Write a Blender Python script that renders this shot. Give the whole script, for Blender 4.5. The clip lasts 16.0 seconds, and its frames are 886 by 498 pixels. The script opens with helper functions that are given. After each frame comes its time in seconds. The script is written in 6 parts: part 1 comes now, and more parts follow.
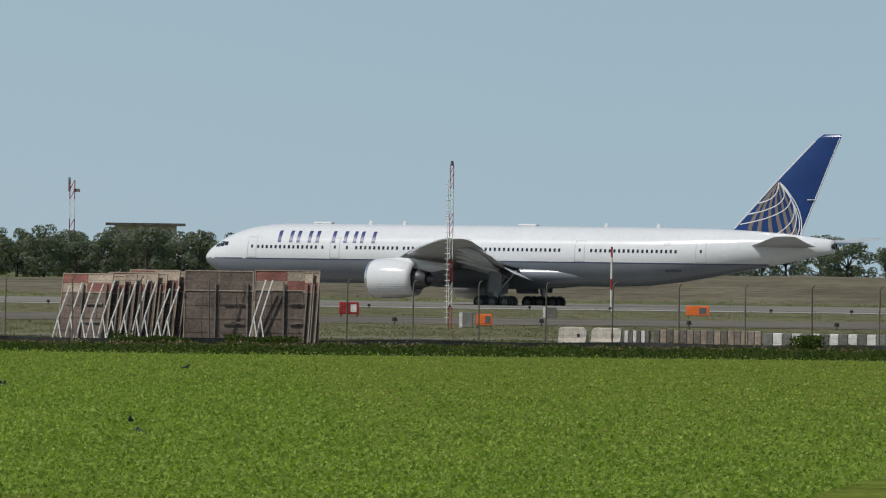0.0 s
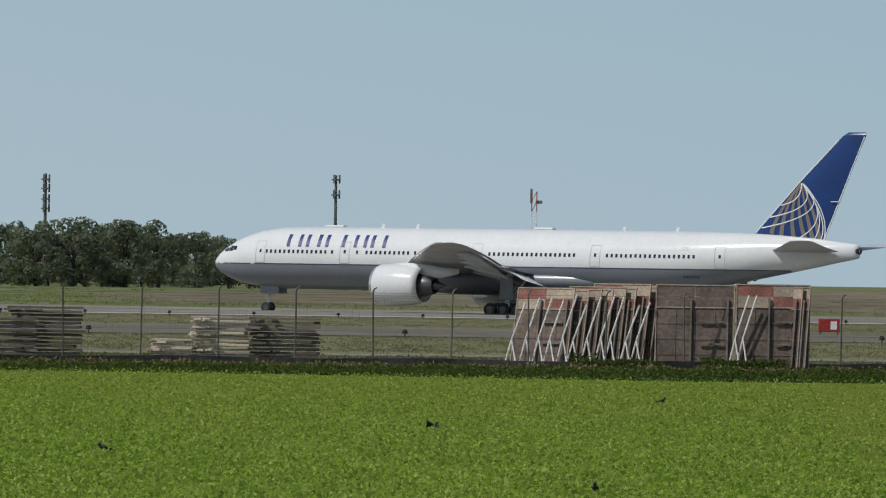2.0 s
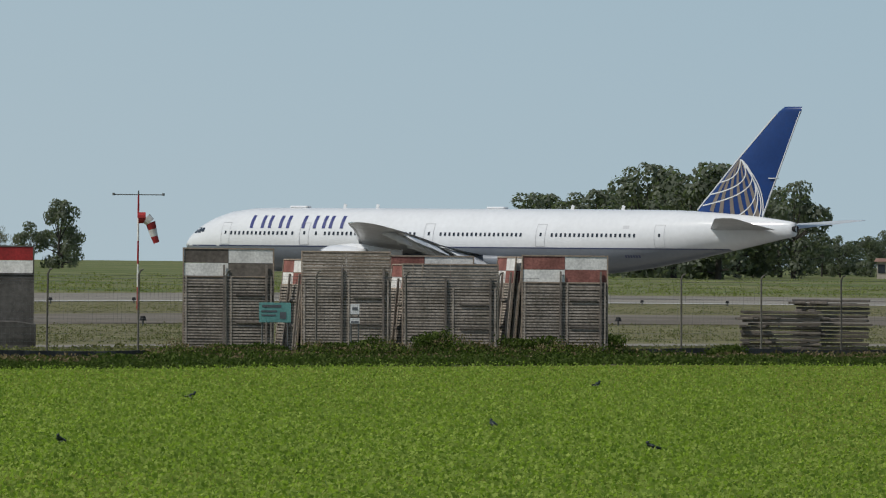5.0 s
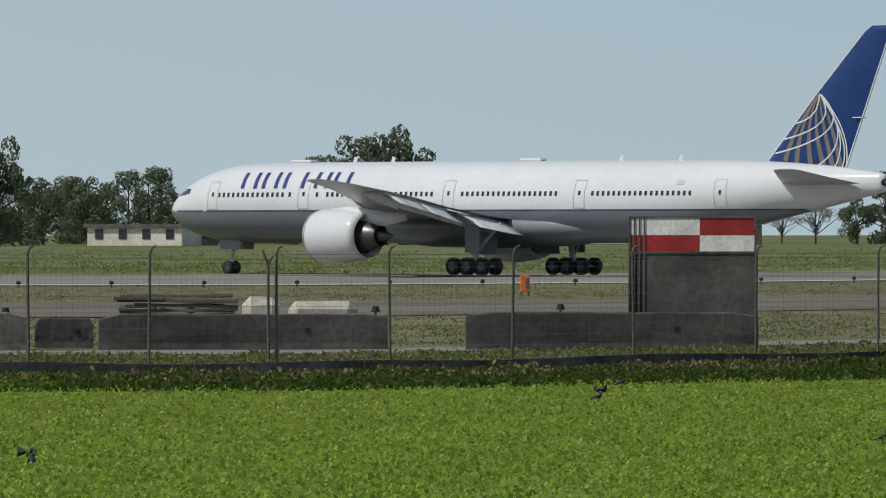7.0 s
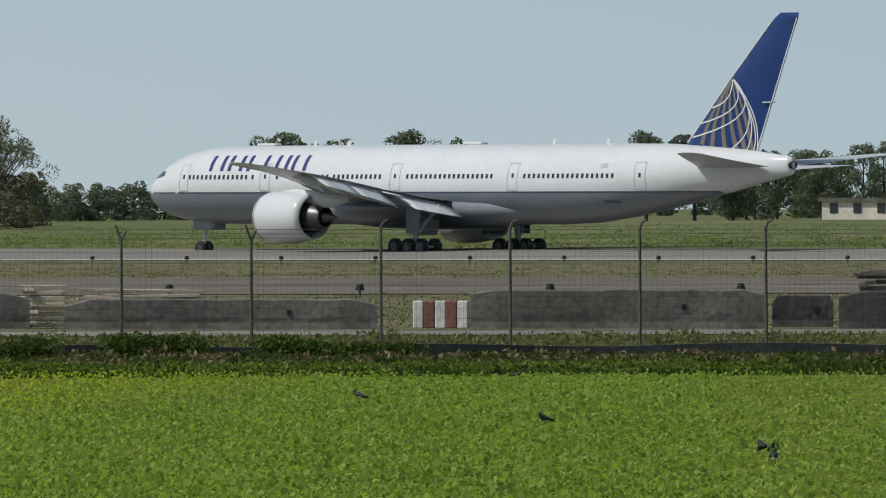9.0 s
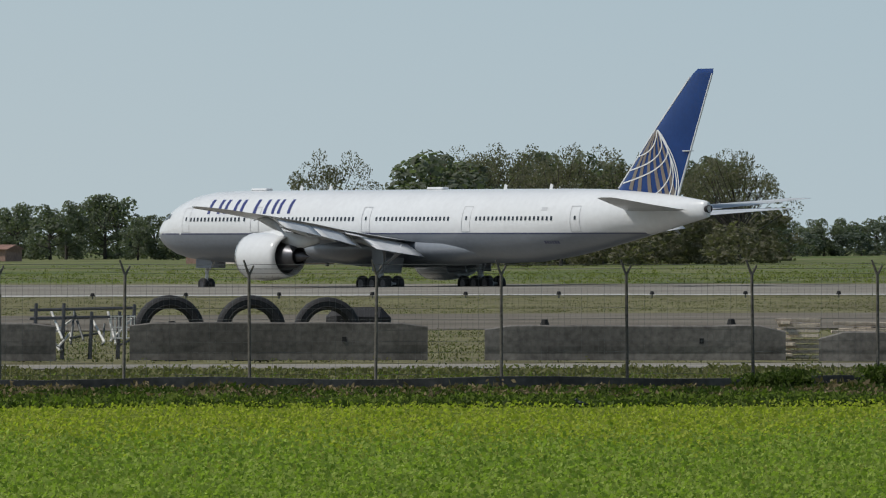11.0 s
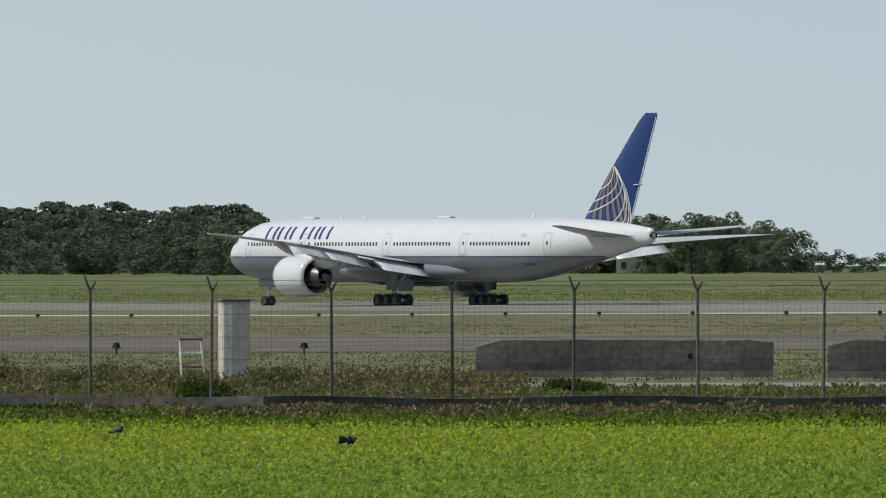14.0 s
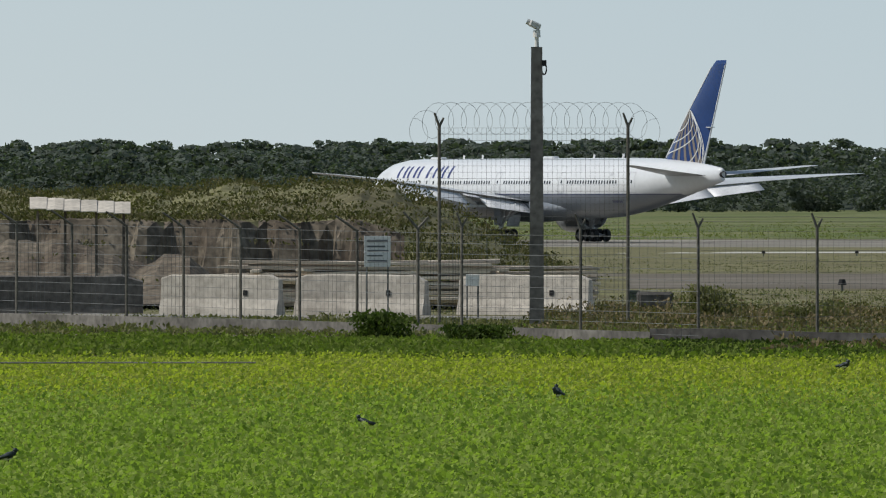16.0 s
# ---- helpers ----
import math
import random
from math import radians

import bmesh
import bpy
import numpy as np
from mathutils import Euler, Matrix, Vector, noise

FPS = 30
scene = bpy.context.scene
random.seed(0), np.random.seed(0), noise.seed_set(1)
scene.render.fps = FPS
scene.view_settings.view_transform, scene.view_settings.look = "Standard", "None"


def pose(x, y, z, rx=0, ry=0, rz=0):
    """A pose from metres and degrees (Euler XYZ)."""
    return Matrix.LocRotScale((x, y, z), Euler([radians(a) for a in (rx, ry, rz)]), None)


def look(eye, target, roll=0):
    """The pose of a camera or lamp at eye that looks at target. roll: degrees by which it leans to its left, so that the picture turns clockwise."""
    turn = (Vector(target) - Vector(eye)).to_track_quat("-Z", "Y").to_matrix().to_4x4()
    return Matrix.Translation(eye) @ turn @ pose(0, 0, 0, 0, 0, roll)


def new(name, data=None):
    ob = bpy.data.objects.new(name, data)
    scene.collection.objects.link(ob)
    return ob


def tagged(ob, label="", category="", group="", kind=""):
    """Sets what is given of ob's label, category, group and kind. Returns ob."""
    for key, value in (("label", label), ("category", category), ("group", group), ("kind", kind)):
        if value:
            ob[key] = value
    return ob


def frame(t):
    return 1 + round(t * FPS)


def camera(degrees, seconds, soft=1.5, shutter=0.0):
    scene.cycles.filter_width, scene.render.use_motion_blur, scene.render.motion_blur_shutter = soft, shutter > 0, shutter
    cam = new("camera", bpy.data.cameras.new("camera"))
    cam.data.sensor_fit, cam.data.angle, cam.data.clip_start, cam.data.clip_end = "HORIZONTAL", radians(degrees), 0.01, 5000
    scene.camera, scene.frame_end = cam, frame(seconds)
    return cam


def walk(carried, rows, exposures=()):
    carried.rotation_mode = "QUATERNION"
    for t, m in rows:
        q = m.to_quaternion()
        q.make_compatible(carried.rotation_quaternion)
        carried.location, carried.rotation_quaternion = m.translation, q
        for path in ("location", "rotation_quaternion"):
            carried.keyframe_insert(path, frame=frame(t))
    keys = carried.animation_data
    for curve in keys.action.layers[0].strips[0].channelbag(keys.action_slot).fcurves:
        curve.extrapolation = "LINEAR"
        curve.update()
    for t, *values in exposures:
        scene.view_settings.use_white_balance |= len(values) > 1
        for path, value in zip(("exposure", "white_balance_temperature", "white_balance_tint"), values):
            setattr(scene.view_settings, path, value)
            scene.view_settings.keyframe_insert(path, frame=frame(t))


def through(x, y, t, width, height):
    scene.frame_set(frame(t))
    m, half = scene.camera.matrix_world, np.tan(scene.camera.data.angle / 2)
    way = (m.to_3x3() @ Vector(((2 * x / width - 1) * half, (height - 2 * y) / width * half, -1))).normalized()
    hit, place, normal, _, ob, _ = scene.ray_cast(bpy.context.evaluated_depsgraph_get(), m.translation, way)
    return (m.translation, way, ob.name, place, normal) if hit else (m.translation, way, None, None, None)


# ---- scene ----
# Bearings: a plan position is given as (u, r): u / FOC radians to the right of north (+Y) and r metres from the origin.
# u counts pixel columns, r follows apparent size: placed to fit the camera's view
FOC = 18500.0
EYE = 2.58

cam = camera(4.853, 16.0, soft=1.15)
# seconds, x, y, tilt, lean, heading
CAM = [
    (0.00, -38.67, -119.11, 90.156, 0.802, -20.6029),
    (0.25, -36.09, -112.83, 90.192, 0.811, -20.3280),
    (0.50, -33.75, -106.46, 90.219, 0.820, -20.1492),
    (0.75, -31.61, -99.89, 90.201, 0.829, -19.9686),
    (1.00, -29.53, -93.29, 90.183, 0.838, -19.7879),
    (1.20, -27.85, -87.61, 90.189, 0.845, -19.4714),
    (1.50, -24.95, -79.19, 90.203, 0.856, -18.6052),
    (1.75, -23.85, -75.87, 90.201, 0.865, -18.3337),
    (2.00, -23.50, -74.73, 90.198, 0.874, -18.0622),
    (2.20, -23.37, -74.28, 90.229, 0.881, -17.8285),
    (2.50, -23.17, -73.89, 90.132, 0.892, -17.3920),
    (2.80, -22.39, -71.81, 90.081, 0.902, -17.0386),
    (3.00, -22.45, -71.78, 90.112, 0.910, -16.9148),
    (3.20, -22.74, -73.75, 90.127, 0.917, -16.6475),
    (4.00, -20.06, -73.79, 90.117, 0.757, -14.9091),
    (4.60, -17.83, -72.74, 90.110, 0.638, -13.6052),
    (4.90, -16.47, -71.05, 90.106, 0.578, -12.9533),
    (5.30, -12.53, -58.54, 90.101, 0.498, -12.0840),
    (5.50, -10.79, -52.20, 90.095, 0.458, -11.6759),
    (5.75, -8.68, -44.25, 90.049, 0.344, -11.0995),
    (6.00, -6.80, -36.26, 89.945, 0.229, -10.6140),
    (6.25, -4.99, -28.25, 89.845, 0.115, -10.0095),
    (6.50, -3.30, -20.21, 89.797, 0.000, -9.2835),
    (6.75, -1.80, -11.70, 89.943, 0.000, -8.6420),
    (7.00, -0.40, -3.00, 89.950, 0.000, -8.0800),
    (7.25, 0.42, 3.40, 89.922, 0.000, -7.7982),
    (7.50, 0.82, 6.22, 89.907, 0.000, -7.4993),
    (8.00, 0.96, 9.39, 89.861, 0.000, -5.8643),
    (8.20, 0.92, 9.63, 89.823, 0.000, -5.4849),
    (10.30, 0.04, 1.69, 89.891, 0.000, -1.3595),
    (10.50, 0.02, 1.47, 89.996, 0.000, -0.9364),
    (11.00, 0.00, 0.00, 90.000, 0.000, -0.0000),
    (11.50, 0.01, -0.51, 90.068, 0.000, 0.9577),
    (12.00, -0.06, 1.71, 90.043, 0.000, 2.1357),
    (12.50, -0.07, 1.32, 90.055, 0.000, 3.2486),
    (13.00, -0.12, 1.51, 89.936, 0.000, 4.5817),
    (13.10, -0.13, 1.55, 89.908, 0.000, 4.8364),
    (13.50, -0.15, 1.85, 90.093, 0.000, 4.7624),
    (14.00, -0.22, 2.10, 90.087, 0.000, 5.8388),
    (14.50, -0.22, 1.86, 89.963, 0.000, 6.8180),
    (15.00, -0.27, 2.00, 89.847, 0.000, 7.7630),
    (15.50, -0.09, 0.60, 89.975, 0.000, 8.6850),
    (15.70, -0.02, 0.12, 89.845, 0.000, 9.1398),
    (16.00, 0.13, -0.73, 89.742, 0.000, 9.8107),
]
walk(cam, [(t, pose(x, y, EYE, p, 0, h) @ pose(0, 0, 0, 0, 0, l)) for t, x, y, p, l, h in CAM],
     [(0.0, 0.0), (10.0, 0.0), (12.0, 0.05), (14.0, 0.12), (16.0, 0.14)])

# airliner: seconds, x, y, z of the point on the ground under its main gear, heading
TAXI = [
    (0.0, 350.6, 893.5, -0.55, 132.03),
    (0.5, 349.8, 924.6, -0.55, 132.00),
    (1.0, 330.6, 903.6, -0.43, 132.04),
    (1.5, 310.3, 880.2, -0.43, 131.27),
    (2.0, 302.8, 896.2, -0.42, 130.93),
    (2.5, 295.4, 914.9, -0.40, 130.91),
    (3.0, 288.9, 938.7, -0.33, 130.86),
    (3.5, 272.2, 939.9, -0.30, 130.60),
    (4.0, 250.7, 926.8, -0.29, 130.30),
    (4.5, 229.4, 914.4, -0.30, 130.00),
    (5.0, 209.1, 905.8, -0.30, 129.70),
    (5.5, 185.6, 882.5, -0.30, 129.28),
    (6.0, 159.7, 839.7, -0.20, 129.81),
    (6.5, 134.4, 791.5, -0.08, 129.59),
    (7.0, 116.3, 775.4, -0.07, 128.62),
    (7.5, 99.9, 765.9, -0.26, 128.58),
    (8.0, 86.1, 772.3, -0.56, 127.90),
    (8.5, 74.0, 803.2, -0.61, 128.34),
    (9.0, 59.8, 814.6, -0.64, 128.48),
    (9.5, 45.2, 828.5, -0.69, 128.62),
    (10.0, 30.3, 845.0, -0.75, 128.76),
    (10.5, 14.7, 861.1, -0.85, 128.96),
    (11.0, -1.0, 880.6, -1.00, 129.04),
    (11.5, -17.2, 903.4, -0.99, 129.24),
    (12.0, -33.7, 925.6, -1.01, 129.34),
    (12.5, -50.5, 942.2, -0.99, 129.28),
    (13.0, -67.2, 957.8, -1.30, 129.30),
    (13.5, -85.0, 980.3, -1.47, 129.30),
    (14.0, -102.8, 1003.4, -1.51, 129.35),
    (14.5, -120.8, 1023.6, -1.50, 129.41),
    (15.0, -138.4, 1038.3, -1.48, 129.26),
    (15.5, -155.3, 1048.7, -1.53, 128.81),
    (16.0, -173.1, 1063.9, -1.52, 128.68),
]

# ---- light ----
SUN_AZ, SUN_EL = -102.0, 50.0
world = bpy.data.worlds.new("sky")
scene.world = world
world.use_nodes = True
wn, wl = world.node_tree.nodes, world.node_tree.links
sky = wn.new("ShaderNodeTexSky")
sky.sky_type, sky.sun_disc = "NISHITA", False
sky.sun_elevation, sky.sun_rotation = radians(SUN_EL), radians(SUN_AZ)
sky.air_density, sky.dust_density, sky.ozone_density = 1.0, 0.3, 1.6
sd = Vector((math.sin(radians(SUN_AZ)) * math.cos(radians(SUN_EL)), math.cos(radians(SUN_AZ)) * math.cos(radians(SUN_EL)), math.sin(radians(SUN_EL))))
STRENGTH = 0.14


def world_mix(kind, fac, a, b):
    n = wn.new("ShaderNodeMix")
    n.data_type, n.blend_type = "RGBA", kind
    for socket, v in ((n.inputs[0], fac), (n.inputs[6], a), (n.inputs[7], b)):
        if isinstance(v, (int, float, tuple)):
            socket.default_value = v
        else:
            wl.new(v, socket)
    return n.outputs[2]


# a layer of haze low over the land, paler towards the sun, under the clear sky
way = wn.new("ShaderNodeTexCoord").outputs["Generated"]
dot = wn.new("ShaderNodeVectorMath")
dot.operation = "DOT_PRODUCT"
dot.inputs[1].default_value = (math.sin(radians(SUN_AZ)), math.cos(radians(SUN_AZ)), 0)
wl.new(way, dot.inputs[0])
side = wn.new("ShaderNodeMapRange")
side.inputs[1].default_value, side.inputs[2].default_value = -0.55, 0.15
wl.new(dot.outputs["Value"], side.inputs[0])
sep = wn.new("ShaderNodeSeparateXYZ")
wl.new(way, sep.inputs[0])
rise = wn.new("ShaderNodeMapRange")
rise.interpolation_type = "SMOOTHSTEP"
rise.inputs[1].default_value, rise.inputs[2].default_value = 0.03, 0.5
wl.new(sep.outputs[2], rise.inputs[0])
low = wn.new("ShaderNodeMapRange")
low.inputs[1].default_value, low.inputs[2].default_value = -0.005, 0.035
wl.new(sep.outputs[2], low.inputs[0])
haze = world_mix("MIX", side.outputs[0], (0.33 / STRENGTH, 0.455 / STRENGTH, 0.54 / STRENGTH, 1), (0.485 / STRENGTH, 0.56 / STRENGTH, 0.585 / STRENGTH, 1))
haze = world_mix("MULTIPLY", 1.0, haze, world_mix("MIX", low.outputs[0], (1.12, 1.06, 1.02, 1), (0.98, 0.99, 1.0, 1)))
clear = world_mix("MULTIPLY", 1.0, sky.outputs[0], (0.72, 0.66, 0.56, 1))
wl.new(world_mix("MIX", rise.outputs[0], haze, clear), wn["Background"].inputs[0])
wn["Background"].inputs[1].default_value = STRENGTH

sun = new("sun", bpy.data.lights.new("sun", "SUN"))
sun.data.energy, sun.data.angle, sun.data.color = 3.2, radians(0.6), (1.0, 0.96, 0.89)
sun.matrix_world = look(sd * 300, (0, 0, 0))
scene.view_settings.exposure = 0.0


# ---- materials ----
def mat(name, color, rough=0.8, metal=0.0, var=0.25, scale=2.0, bump=0.0, spec=0.4, second=None, rand=0.0, fine=9.0, island=0.0):
    """Base colour broken up by noise at two scales; second: a colour that shows in patches."""
    m = bpy.data.materials.new(name)
    m.use_nodes = True
    n, l = m.node_tree.nodes, m.node_tree.links
    b = n["Principled BSDF"]
    b.inputs["Roughness"].default_value, b.inputs["Metallic"].default_value = rough, metal
    b.inputs["Specular IOR Level"].default_value = spec
    co = n.new("ShaderNodeTexCoord")
    big, small = n.new("ShaderNodeTexNoise"), n.new("ShaderNodeTexNoise")
    for k, sc in ((big, scale), (small, scale * fine)):
        k.inputs["Scale"].default_value, k.inputs["Detail"].default_value = sc, 5
        l.new(co.outputs["Object"], k.inputs["Vector"])
    ramp = n.new("ShaderNodeValToRGB")
    ramp.color_ramp.elements[0].position, ramp.color_ramp.elements[1].position = 0.38, 0.64
    c = Vector(color)
    s = Vector(second) if second else c * (1 + var)
    ramp.color_ramp.elements[0].color = (*(c * (1 - var * 0.5)), 1)
    ramp.color_ramp.elements[1].color = (*s, 1)
    l.new(big.outputs[0], ramp.inputs[0])
    rng = n.new("ShaderNodeMapRange")
    rng.inputs[1].default_value, rng.inputs[2].default_value = 0.3, 0.7
    rng.inputs[3].default_value, rng.inputs[4].default_value = 1 - var, 1 + var
    l.new(small.outputs[0], rng.inputs[0])
    mul = n.new("ShaderNodeMix")
    mul.data_type, mul.blend_type = "RGBA", "MULTIPLY"
    mul.inputs[0].default_value = 1
    l.new(ramp.outputs[0], mul.inputs[6])
    l.new(rng.outputs[0], mul.inputs[7])
    out = mul.outputs[2]
    if rand or island:
        src = n.new("ShaderNodeNewGeometry").outputs["Random Per Island"] if island else n.new("ShaderNodeObjectInfo").outputs["Random"]
        amt = island or rand
        r2 = n.new("ShaderNodeMapRange")
        r2.inputs[3].default_value, r2.inputs[4].default_value = 1 - amt, 1 + amt
        l.new(src, r2.inputs[0])
        m2 = n.new("ShaderNodeMix")
        m2.data_type, m2.blend_type = "RGBA", "MULTIPLY"
        m2.inputs[0].default_value = 1
        l.new(out, m2.inputs[6])
        l.new(r2.outputs[0], m2.inputs[7])
        out = m2.outputs[2]
    l.new(out, b.inputs["Base Color"])
    if bump:
        bp = n.new("ShaderNodeBump")
        bp.inputs["Strength"].default_value, bp.inputs["Distance"].default_value = min(1, bump * 4), bump
        l.new(small.outputs[0], bp.inputs["Height"])
        l.new(bp.outputs[0], b.inputs["Normal"])
    return m


def leafy(name, color, second, island=0.35, through=0.35):
    m = mat(name, color, 0.7, 0, 0.2, 0.6, 0, 0.08, second, island=island)
    n, l = m.node_tree.nodes, m.node_tree.links
    b, o = n["Principled BSDF"], n["Material Output"]
    t = n.new("ShaderNodeBsdfTranslucent")
    t.inputs[0].default_value = (color[0] * 1.6, color[1] * 1.9, color[2] * 0.8, 1)
    x = n.new("ShaderNodeMixShader")
    x.inputs[0].default_value = through
    l.new(b.outputs[0], x.inputs[1])
    l.new(t.outputs[0], x.inputs[2])
    l.new(x.outputs[0], o.inputs[0])
    return m


